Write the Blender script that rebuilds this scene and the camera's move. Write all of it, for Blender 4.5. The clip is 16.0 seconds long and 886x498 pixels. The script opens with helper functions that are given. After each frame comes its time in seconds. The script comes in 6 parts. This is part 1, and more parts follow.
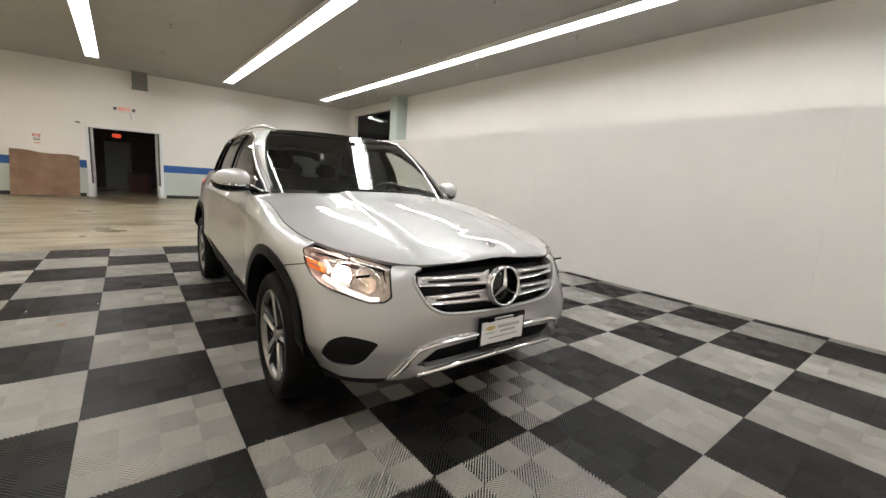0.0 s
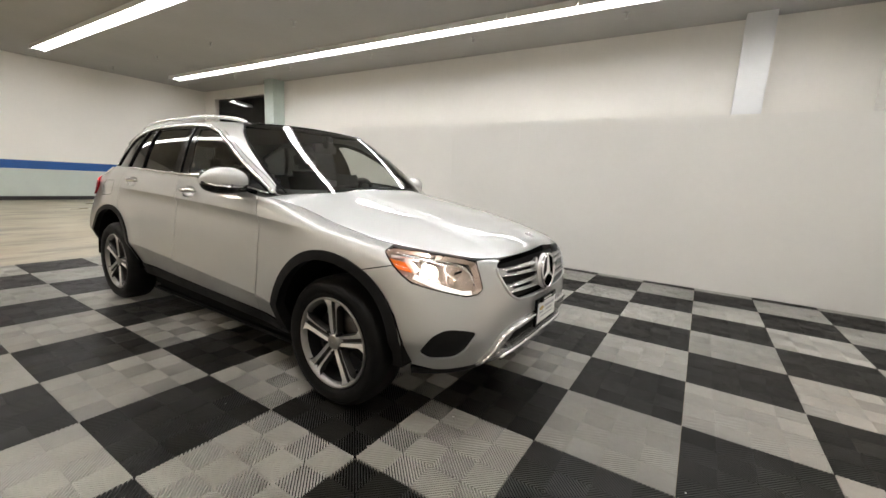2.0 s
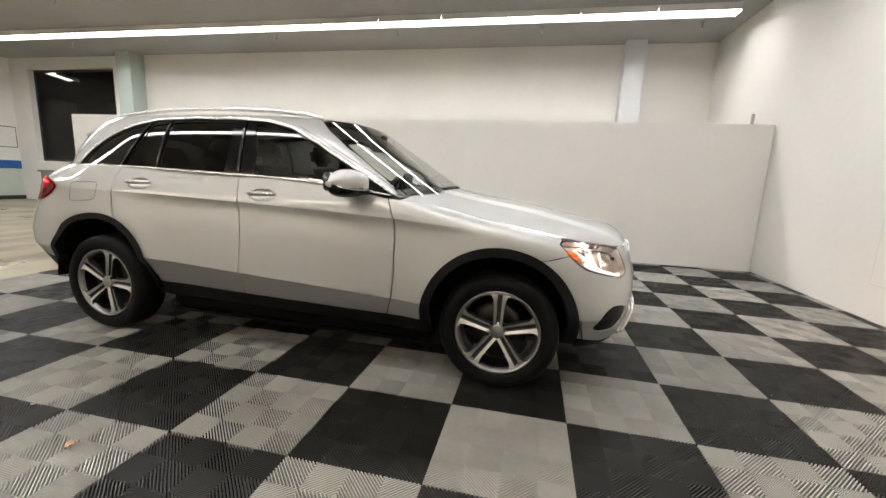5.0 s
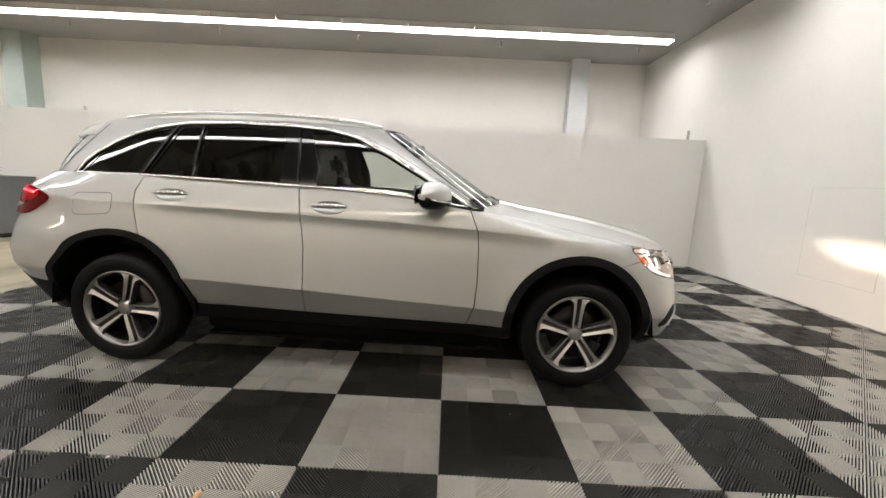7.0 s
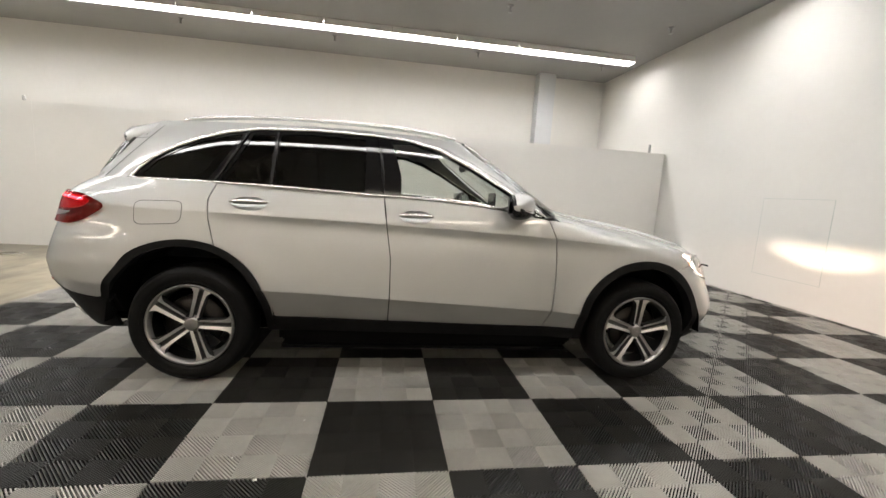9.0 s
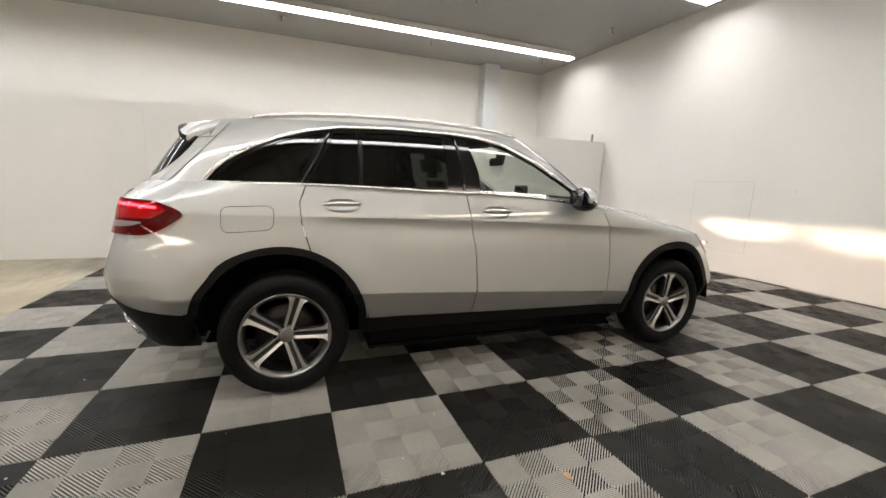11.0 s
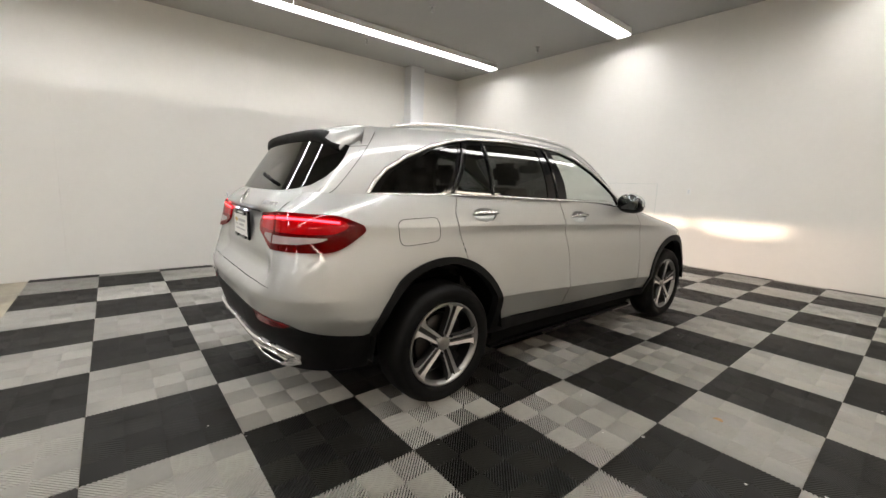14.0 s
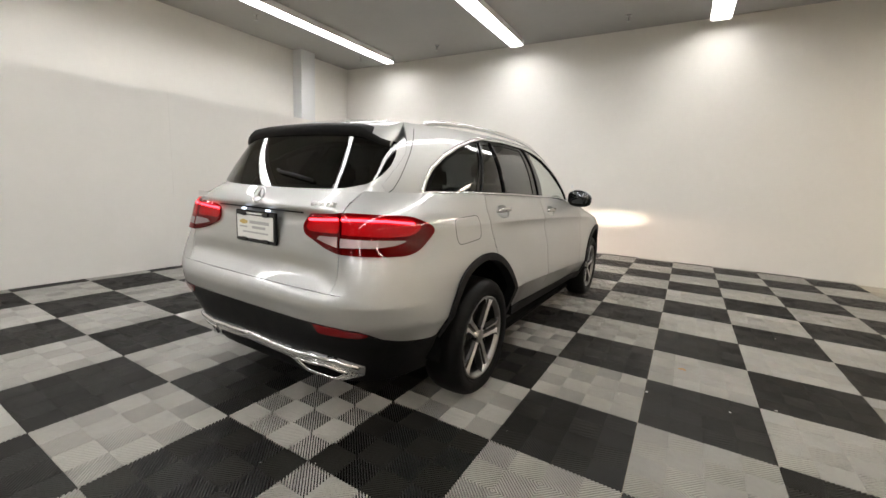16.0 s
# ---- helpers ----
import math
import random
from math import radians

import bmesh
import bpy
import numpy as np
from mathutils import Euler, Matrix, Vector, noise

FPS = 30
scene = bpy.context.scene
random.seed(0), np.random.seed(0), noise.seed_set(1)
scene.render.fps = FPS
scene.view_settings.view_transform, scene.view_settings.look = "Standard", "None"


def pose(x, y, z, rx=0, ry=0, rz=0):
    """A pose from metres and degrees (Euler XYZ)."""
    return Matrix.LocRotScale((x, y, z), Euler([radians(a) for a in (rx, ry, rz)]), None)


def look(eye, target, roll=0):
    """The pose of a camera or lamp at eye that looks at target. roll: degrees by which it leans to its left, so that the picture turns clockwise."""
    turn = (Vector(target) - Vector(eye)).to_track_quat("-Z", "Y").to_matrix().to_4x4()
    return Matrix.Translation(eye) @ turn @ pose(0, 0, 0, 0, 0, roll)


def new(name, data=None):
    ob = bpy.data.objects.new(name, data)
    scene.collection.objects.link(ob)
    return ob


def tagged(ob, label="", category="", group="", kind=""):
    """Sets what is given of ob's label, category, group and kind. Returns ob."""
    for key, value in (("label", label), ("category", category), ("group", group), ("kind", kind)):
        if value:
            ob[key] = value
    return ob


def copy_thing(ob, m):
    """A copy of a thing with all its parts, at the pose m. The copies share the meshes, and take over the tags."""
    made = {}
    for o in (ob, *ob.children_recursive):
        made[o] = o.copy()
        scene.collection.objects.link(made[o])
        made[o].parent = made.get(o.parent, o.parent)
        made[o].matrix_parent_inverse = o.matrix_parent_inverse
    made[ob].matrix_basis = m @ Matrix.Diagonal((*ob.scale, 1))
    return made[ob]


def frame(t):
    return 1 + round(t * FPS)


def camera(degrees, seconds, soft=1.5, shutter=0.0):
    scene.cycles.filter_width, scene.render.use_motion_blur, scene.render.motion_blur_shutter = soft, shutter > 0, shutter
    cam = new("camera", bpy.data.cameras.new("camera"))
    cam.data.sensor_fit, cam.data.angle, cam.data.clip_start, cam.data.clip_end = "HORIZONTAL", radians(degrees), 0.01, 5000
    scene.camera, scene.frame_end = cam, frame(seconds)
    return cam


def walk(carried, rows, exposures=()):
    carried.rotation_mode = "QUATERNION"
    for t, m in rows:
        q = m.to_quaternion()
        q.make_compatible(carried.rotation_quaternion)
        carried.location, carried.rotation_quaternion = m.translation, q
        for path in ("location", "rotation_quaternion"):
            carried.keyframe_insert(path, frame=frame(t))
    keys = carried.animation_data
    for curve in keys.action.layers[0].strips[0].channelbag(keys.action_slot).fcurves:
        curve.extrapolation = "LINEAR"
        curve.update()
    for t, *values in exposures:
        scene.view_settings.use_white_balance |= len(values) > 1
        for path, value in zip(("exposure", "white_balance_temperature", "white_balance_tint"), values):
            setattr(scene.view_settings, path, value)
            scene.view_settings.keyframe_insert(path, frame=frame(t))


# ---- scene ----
cam = camera(95.7, 16.0)
METRES, EYE, TILT, LEAN, TURN = 8.385, 1.258, 0.0, 0.0, -38.2
PATH = [
    (0, (0.023, 0.11, 1.242), (1.248, 1.657, 0.917), 4.0),
    (0.5, (-0.21, 0.234, 1.243), (1.143, 1.665, 0.894), 3.3),
    (1, (-0.392, 0.392, 1.225), (1.081, 1.698, 0.873), 3.0),
    (1.5, (-0.568, 0.58, 1.235), (1.011, 1.757, 0.887), 2.9),
    (2, (-0.781, 0.762, 1.233), (0.886, 1.814, 0.897), 3.1),
    (2.5, (-0.964, 0.959, 1.215), (0.773, 1.893, 0.884), 3.2),
    (3, (-1.129, 1.196, 1.222), (0.664, 2.02, 0.9), 3.4),
    (3.5, (-1.299, 1.432, 1.217), (0.541, 2.149, 0.898), 3.6),
    (4, (-1.436, 1.666, 1.209), (0.442, 2.276, 0.891), 3.3),
    (6.3, (-1.712, 2.82, 1.221), (0.253, 2.973, 0.88), 2.8),
    (6.5, (-1.727, 2.907, 1.212), (0.243, 3.016, 0.884), 2.9),
    (7, (-1.768, 3.14, 1.223), (0.208, 3.16, 0.912), 2.9),
    (7.5, (-1.79, 3.36, 1.214), (0.186, 3.305, 0.91), 3.0),
    (8, (-1.799, 3.594, 1.219), (0.175, 3.462, 0.925), 3.2),
    (8.5, (-1.809, 3.814, 1.218), (0.159, 3.605, 0.93), 3.4),
    (9, (-1.816, 4.067, 1.22), (0.143, 3.772, 0.942), 3.6),
    (9.5, (-1.781, 4.322, 1.216), (0.163, 3.943, 0.938), 3.9),
    (10, (-1.746, 4.578, 1.225), (0.175, 4.096, 0.948), 4.1),
    (10.2, (-1.724, 4.686, 1.242), (0.182, 4.161, 0.942), 3.8),
    (12.3, (-1.509, 5.821, 1.222), (0.196, 4.823, 0.913), 0.6),
    (12.5, (-1.462, 5.906, 1.233), (0.221, 4.874, 0.913), 0.8),
    (13, (-1.303, 6.14, 1.242), (0.348, 5.055, 0.934), 1.3),
    (13.5, (-1.154, 6.37, 1.235), (0.447, 5.215, 0.92), 2.0),
    (14, (-1.013, 6.599, 1.254), (0.508, 5.339, 0.939), 2.2),
    (14.5, (-0.838, 6.792, 1.246), (0.588, 5.424, 0.935), 2.6),
    (15, (-0.667, 6.972, 1.246), (0.633, 5.486, 0.93), 2.9),
    (15.5, (-0.513, 7.147, 1.246), (0.639, 5.544, 0.926), 2.7),
    (16, (-0.303, 7.271, 1.247), (0.71, 5.576, 0.924), 2.6),
]
walk(cam, [(t, look(eye, target, roll)) for t, eye, target, roll in PATH],
     [(0, 0.0), (4, 0.03), (8, 0.0), (10, 0.0), (12.5, -0.08), (16, -0.08)])

# ---- world and light ----
world = bpy.data.worlds.new("world")
world.use_nodes = True
world.node_tree.nodes["Background"].inputs[0].default_value = (0.004, 0.005, 0.007, 1)
world.node_tree.nodes["Background"].inputs[1].default_value = 1.0
scene.world = world
TUBE = 27.6


# ---- materials ----
def material(name, color, rough=0.5, metal=0.0, vary=0.0, scale=3.0, bump=0.0, bump_scale=60.0, coat=0.0, emit=None, power=0.0, second=None, spec=0.5):
    m = bpy.data.materials.new(name)
    m.use_nodes = True
    n, l = m.node_tree.nodes, m.node_tree.links
    b = n["Principled BSDF"]
    b.inputs["Base Color"].default_value = (*color, 1)
    b.inputs["Roughness"].default_value = rough
    b.inputs["Metallic"].default_value = metal
    b.inputs["Specular IOR Level"].default_value = spec
    if coat:
        b.inputs["Coat Weight"].default_value = coat
        b.inputs["Coat Roughness"].default_value = 0.03
    if emit:
        b.inputs["Emission Color"].default_value = (*emit, 1)
        b.inputs["Emission Strength"].default_value = power
    pos = n.new("ShaderNodeNewGeometry").outputs["Position"] if vary or bump else None
    if vary:
        big, fine, mix = n.new("ShaderNodeTexNoise"), n.new("ShaderNodeTexNoise"), n.new("ShaderNodeMix")
        big.inputs["Scale"].default_value, big.inputs["Detail"].default_value = scale, 5
        fine.inputs["Scale"].default_value, fine.inputs["Detail"].default_value = scale * 14, 3
        l.new(pos, big.inputs["Vector"]), l.new(pos, fine.inputs["Vector"])
        add = n.new("ShaderNodeMath")
        add.operation = "MULTIPLY_ADD"
        l.new(fine.outputs["Fac"], add.inputs[0])
        add.inputs[1].default_value = 0.35
        l.new(big.outputs["Fac"], add.inputs[2])
        ramp = n.new("ShaderNodeMapRange")
        l.new(add.outputs[0], ramp.inputs["Value"])
        ramp.inputs["From Min"].default_value, ramp.inputs["From Max"].default_value = 0.45, 0.95
        mix.data_type = "RGBA"
        other = second or tuple(c * (1 - vary) for c in color)
        mix.inputs["A"].default_value, mix.inputs["B"].default_value = (*color, 1), (*other, 1)
        l.new(ramp.outputs[0], mix.inputs["Factor"])
        l.new(mix.outputs["Result"], b.inputs["Base Color"])
        gloss = n.new("ShaderNodeMapRange")
        l.new(big.outputs["Fac"], gloss.inputs["Value"])
        gloss.inputs["To Min"].default_value, gloss.inputs["To Max"].default_value = max(0.02, rough - 0.08), min(1, rough + 0.08)
        l.new(gloss.outputs[0], b.inputs["Roughness"])
    if bump:
        t, bp = n.new("ShaderNodeTexNoise"), n.new("ShaderNodeBump")
        t.inputs["Scale"].default_value, t.inputs["Detail"].default_value = bump_scale, 4
        bp.inputs["Strength"].default_value, bp.inputs["Distance"].default_value = bump, 0.004
        l.new(pos, t.inputs["Vector"]), l.new(t.outputs["Fac"], bp.inputs["Height"]), l.new(bp.outputs[0], b.inputs["Normal"])
    return m


def floor_material():
    """Old sealed concrete: beige, with broad stains, scuffs and a worn gloss."""
    m = material("sealed_concrete", (0.36, 0.325, 0.235), 0.3, vary=0.45, scale=0.9, bump=0.15, bump_scale=9, second=(0.24, 0.195, 0.125))
    n, l = m.node_tree.nodes, m.node_tree.links
    b = n["Principled BSDF"]
    mix, t, r, pos, sc = n.new("ShaderNodeMix"), n.new("ShaderNodeTexNoise"), n.new("ShaderNodeMapRange"), n.new("ShaderNodeNewGeometry"), n.new("ShaderNodeMapping")
    sc.inputs["Scale"].default_value = (0.35, 1.2, 1)
    l.new(pos.outputs["Position"], sc.inputs["Vector"]), l.new(sc.outputs[0], t.inputs["Vector"])
    t.inputs["Scale"].default_value, t.inputs["Detail"].default_value, t.inputs["Roughness"].default_value = 1.6, 8, 0.65
    l.new(t.outputs["Fac"], r.inputs["Value"])
    r.inputs["From Min"].default_value, r.inputs["From Max"].default_value = 0.55, 0.75
    mix.data_type = "RGBA"
    mix.inputs["B"].default_value = (0.55, 0.5, 0.38, 1)
    l.new(b.inputs["Base Color"].links[0].from_socket, mix.inputs["A"])
    l.new(r.outputs[0], mix.inputs["Factor"])
    # dark damp-looking streaks, long across the hall
    wet, st, rr, mp = n.new("ShaderNodeMix"), n.new("ShaderNodeTexNoise"), n.new("ShaderNodeMapRange"), n.new("ShaderNodeMapping")
    mp.inputs["Scale"].default_value, mp.inputs["Location"].default_value = (0.55, 1.5, 1), (3.1, 1.7, 0)
    l.new(pos.outputs["Position"], mp.inputs["Vector"]), l.new(mp.outputs[0], st.inputs["Vector"])
    st.inputs["Scale"].default_value, st.inputs["Detail"].default_value, st.inputs["Roughness"].default_value = 1.3, 7, 0.6
    l.new(st.outputs["Fac"], rr.inputs["Value"])
    rr.inputs["From Min"].default_value, rr.inputs["From Max"].default_value = 0.47, 0.66
    wet.data_type = "RGBA"
    wet.inputs["B"].default_value = (0.10, 0.08, 0.05, 1)
    # an old spill before the doorway, with a ragged edge
    near, far, add = n.new("ShaderNodeVectorMath"), n.new("ShaderNodeMapRange"), n.new("ShaderNodeMath")
    near.operation, add.operation = "DISTANCE", "MULTIPLY_ADD"
    near.inputs[1].default_value = (0.1, 16.9, -0.018)
    l.new(pos.outputs["Position"], near.inputs[0]), l.new(near.outputs["Value"], far.inputs["Value"])
    far.inputs["From Min"].default_value, far.inputs["From Max"].default_value = 2.3, 0.5
    far.inputs["To Max"].default_value = 0.16
    l.new(far.outputs[0], add.inputs[0]), l.new(st.outputs["Fac"], add.inputs[2])
    add.inputs[1].default_value = 1.0
    l.new(add.outputs[0], rr.inputs["Value"])
    l.new(mix.outputs["Result"], wet.inputs["A"]), l.new(rr.outputs[0], wet.inputs["Factor"])
    l.new(wet.outputs["Result"], b.inputs["Base Color"])
    return m


def tile_material(name, color):
    """Moulded plastic, each tile a little different and dusty."""
    m = material(name, color, 0.42, vary=0.22, scale=2.2, bump=0.05, bump_scale=300, spec=0.35)
    n, l = m.node_tree.nodes, m.node_tree.links
    b = n["Principled BSDF"]
    info, hsv, r = n.new("ShaderNodeObjectInfo"), n.new("ShaderNodeHueSaturation"), n.new("ShaderNodeMapRange")
    l.new(info.outputs["Random"], r.inputs["Value"])
    r.inputs["To Min"].default_value, r.inputs["To Max"].default_value = 0.86, 1.12
    l.new(b.inputs["Base Color"].links[0].from_socket, hsv.inputs["Color"])
    l.new(r.outputs[0], hsv.inputs["Value"]), l.new(hsv.outputs[0], b.inputs["Base Color"])
    return m


def glass_material(name, tint, rough=0.0, base=0.07, edge=0.9):
    m = bpy.data.materials.new(name)
    m.use_nodes = True
    n, l = m.node_tree.nodes, m.node_tree.links
    n.remove(n["Principled BSDF"])
    clear, shine, mix, fr = n.new("ShaderNodeBsdfTransparent"), n.new("ShaderNodeBsdfGlossy"), n.new("ShaderNodeMixShader"), n.new("ShaderNodeLayerWeight")
    clear.inputs["Color"].default_value = (*tint, 1)
    shine.inputs["Roughness"].default_value = rough
    fr.inputs["Blend"].default_value = 0.5
    power, gain = n.new("ShaderNodeMath"), n.new("ShaderNodeMath")
    power.operation, gain.operation = "POWER", "MULTIPLY_ADD"
    power.inputs[1].default_value, gain.inputs[1].default_value, gain.inputs[2].default_value = 3.6, edge, base
    l.new(fr.outputs["Facing"], power.inputs[0]), l.new(power.outputs[0], gain.inputs[0])
    l.new(gain.outputs[0], mix.inputs[0]), l.new(clear.outputs[0], mix.inputs[1]), l.new(shine.outputs[0], mix.inputs[2])
    l.new(mix.outputs[0], n["Material Output"].inputs["Surface"])
    return m


WALL = material("white_wall_paint", (0.78, 0.76, 0.72), 0.55, vary=0.06, scale=0.8, bump=0.06, bump_scale=40)
BOARD = material("white_painted_board", (0.76, 0.745, 0.71), 0.4, vary=0.05, scale=1.1, bump=0.04, bump_scale=25)
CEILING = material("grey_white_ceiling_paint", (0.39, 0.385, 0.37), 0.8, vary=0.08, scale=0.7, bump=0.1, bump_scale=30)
BLUE = material("blue_stripe_paint", (0.007, 0.085, 0.31), 0.45, vary=0.15, scale=2)
DADO = material("grey_green_dado_paint", (0.50, 0.55, 0.51), 0.45, vary=0.1, scale=1.5)
GREEN = material("pale_green_column_paint", (0.45, 0.52, 0.48), 0.5, vary=0.08, scale=2)
PALE = material("pale_grey_column_paint", (0.70, 0.71, 0.72), 0.45, vary=0.06, scale=2)
BLACK = material("black_rubber_base", (0.02, 0.02, 0.02), 0.6, vary=0.3, scale=6)
CONCRETE = floor_material()
TILE_DARK = tile_material("charcoal_plastic_tile", (0.0225, 0.0215, 0.0190))
TILE_GREY = tile_material("grey_plastic_tile", (0.418, 0.408, 0.375))
# beds near black: shade deep between the ribs is put into their colour
TILE_BED_SHADE = material("dark_tile_bed_shade", (0.006, 0.006, 0.0055), 0.9, vary=0.2, scale=30, spec=0.05)
TILE_BED_GREY_SHADE = material("grey_tile_bed_shade", (0.012, 0.012, 0.012), 0.9, vary=0.2, scale=30, spec=0.05)
LAMP = material("fluorescent_tube_glow", (0.9, 0.9, 0.9), 0.5, emit=(1.0, 0.988, 0.983), power=TUBE)
LAMP_WARM = material("warm_tube_glow", (0.9, 0.9, 0.9), 0.5, emit=(1.0, 0.87, 0.72), power=TUBE * 0.90)
# third row turned down only to darken the wall and floor near it
LAMP_DIM = material("dimmed_tube_glow", (0.9, 0.9, 0.9), 0.5, emit=(1.0, 0.975, 0.95), power=TUBE * 0.74)
ENAMEL = material("white_enamel_reflector", (0.85, 0.85, 0.83), 0.35, vary=0.05, scale=5)
STEEL = material("galvanised_steel", (0.5, 0.5, 0.49), 0.4, 0.8, vary=0.25, scale=9)
CARD = material("brown_cardboard", (0.27, 0.18, 0.12), 0.8, vary=0.5, scale=1.8, bump=0.1, bump_scale=20, second=(0.15, 0.08, 0.05))
GREYBOX = material("grey_painted_metal", (0.18, 0.185, 0.19), 0.45, vary=0.12, scale=4)
DUCT = material("grey_duct_paint", (0.2, 0.2, 0.19), 0.6, vary=0.15, scale=5)
RED = material("red_lettering", (0.6, 0.03, 0.02), 0.5, emit=(1.0, 0.1, 0.05), power=0.6)
RED_PRINT = material("red_print", (0.55, 0.03, 0.03), 0.5)
WHITE = material("white_plastic", (0.78, 0.77, 0.74), 0.4, vary=0.04, scale=8)
# the back room's lack of light is put into this dark colour
ROOM_SHADE = material("unlit_room_shade", (0.16, 0.15, 0.14), 0.7, vary=0.2, scale=2)
NIGHT = glass_material("window_pane", (0.9, 0.92, 0.92), base=0.03, edge=0.1)
CHROME = material("chrome", (0.82, 0.82, 0.83), 0.06, 1.0)
INK = material("dark_print", (0.03, 0.03, 0.035), 0.5)


# ---- building helpers ----
def mesh(name, bm, mat, parent=None, smooth=False):
    me = bpy.data.meshes.new(name)
    bm.normal_update()
    bm.to_mesh(me)
    bm.free()
    for m in (mat if isinstance(mat, (list, tuple)) else [mat]):
        me.materials.append(m)
    if smooth:
        me.shade_smooth()
    ob = new(name, me)
    ob.parent = parent
    return ob


def part(name, bm, mat, parent, label="", smooth=False):
    """One mesh as a part of a thing or of a part."""
    ob = mesh(name, bm, mat, parent, smooth)
    return tagged(ob, label) if label else ob


def thing(name, label, category, group="", kind="", at=None):
    """An Empty at the base of a thing, which parents its parts."""
    ob = new(name)
    ob.matrix_basis = at or Matrix()
    ob.empty_display_size = 0.1
    return tagged(ob, label, category, group, kind)


def box(x0, x1, y0, y1, z0, z1, bevel=0.0, bm=None):
    bm = bm or bmesh.new()
    made = bmesh.ops.create_cube(bm, size=1, matrix=Matrix.Translation(((x0 + x1) / 2, (y0 + y1) / 2, (z0 + z1) / 2)) @ Matrix.Diagonal((x1 - x0, y1 - y0, z1 - z0, 1)))
    if bevel:
        edges = list({e for v in made["verts"] for e in v.link_edges})
        bmesh.ops.bevel(bm, geom=edges, offset=bevel, segments=2, affect="EDGES")
    return bm


def rod(a, b, r, bm=None, n=12, r2=None):
    bm = bm or bmesh.new()
    a, b = Vector(a), Vector(b)
    m = Matrix.Translation((a + b) / 2) @ (b - a).to_track_quat("Z", "Y").to_matrix().to_4x4()
    bmesh.ops.create_cone(bm, segments=n, radius1=r, radius2=r if r2 is None else r2, depth=(b - a).length, cap_ends=True, matrix=m)
    return bm


def structure(name, bm, mat, label, category):
    return tagged(mesh(name, bm, mat), label, category, kind="structure")


def lettering(name, text, size, mat, parent, m, depth=0.002, label=""):
    """Raised letters in the built-in font, turned into a mesh."""
    cu = bpy.data.curves.new(name, "FONT")
    cu.body, cu.size, cu.extrude, cu.align_x, cu.align_y = text, size, depth, "CENTER", "CENTER"
    tmp = bpy.data.objects.new(name, cu)
    scene.collection.objects.link(tmp)
    me = bpy.data.meshes.new_from_object(tmp.evaluated_get(bpy.context.evaluated_depsgraph_get()))
    bpy.data.objects.remove(tmp)
    me.materials.clear()
    me.materials.append(mat)
    me.transform(m)
    ob = new(name, me)
    ob.parent = parent
    return tagged(ob, label) if label else ob


# ---- the hall ----
P, GX, GY = 0.6096, 0.394, 3.128          # tile pitch and one tile corner
CEIL, WEST, EAST, NORTH, SOUTH = 4.19, -6.2, 8.1, 17.95, -1.25
FLOOR = -0.018
bm = box(WEST - 0.3, EAST + 0.3, SOUTH - 0.3, NORTH + 6.5, FLOOR - 0.2, FLOOR)
structure("floor", bm, CONCRETE, "stained beige sealed concrete floor of the hall", "floor")
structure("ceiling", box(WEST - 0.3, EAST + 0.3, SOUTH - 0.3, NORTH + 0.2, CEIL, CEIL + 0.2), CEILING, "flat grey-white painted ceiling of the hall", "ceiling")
structure("wall_south", box(WEST - 0.3, EAST + 0.3, SOUTH - 0.2, SOUTH, FLOOR, CEIL), WALL, "unseen white wall, set near to brighten the car side before the car", "wall")
# unseen wall, placed near so that its white bounces onto the car side
structure("wall_west_unseen", box(WEST - 0.2, WEST, SOUTH, NORTH, FLOOR, CEIL), WALL, "unseen white wall, set near to brighten the car side", "wall")

# east wall, with a tall window opening near its far end
WY0, WY1, WZ0, WZ1 = 14.05, 17.25, 1.2, 3.88
bm = box(EAST, EAST + 0.25, SOUTH, WY0, FLOOR, CEIL)
box(EAST, EAST + 0.25, WY1, NORTH, FLOOR, CEIL, bm=bm)
box(EAST, EAST + 0.25, WY0, WY1, WZ1, CEIL, bm=bm)
box(EAST, EAST + 0.25, WY0, WY1, FLOOR, WZ0, bm=bm)
structure("wall_east", bm, WALL, "white painted wall behind the low partition", "wall")
win = thing("window_1", "dark night window with a black frame", "window", kind="structure")
bm = box(EAST + 0.16, EAST + 0.22, WY0, WY1, WZ1 - 0.07, WZ1)
box(EAST + 0.16, EAST + 0.22, WY0, WY1, WZ0, WZ0 + 0.07, bm=bm)
box(EAST + 0.16, EAST + 0.22, WY0, WY0 + 0.06, WZ0 + 0.07, WZ1 - 0.07, bm=bm)
box(EAST + 0.16, EAST + 0.22, WY1 - 0.06, WY1, WZ0 + 0.07, WZ1 - 0.07, bm=bm)
part("window_frame", bm, BLACK, win)
part("pane", box(EAST + 0.18, EAST + 0.19, WY0 + 0.06, WY1 - 0.06, WZ0 + 0.07, WZ1 - 0.07), NIGHT, win)

# north wall: doorway, white above, blue band, grey-green dado, black base
DX0, DX1, DZ = -0.95, 1.0, 2.24
B0, B1 = 0.92, 1.17


def north_run(x0, x1, z0, z1, y=0.0, bm=None):
    return box(x0, x1, NORTH - y, NORTH + 0.2, z0, z1, bm=bm)


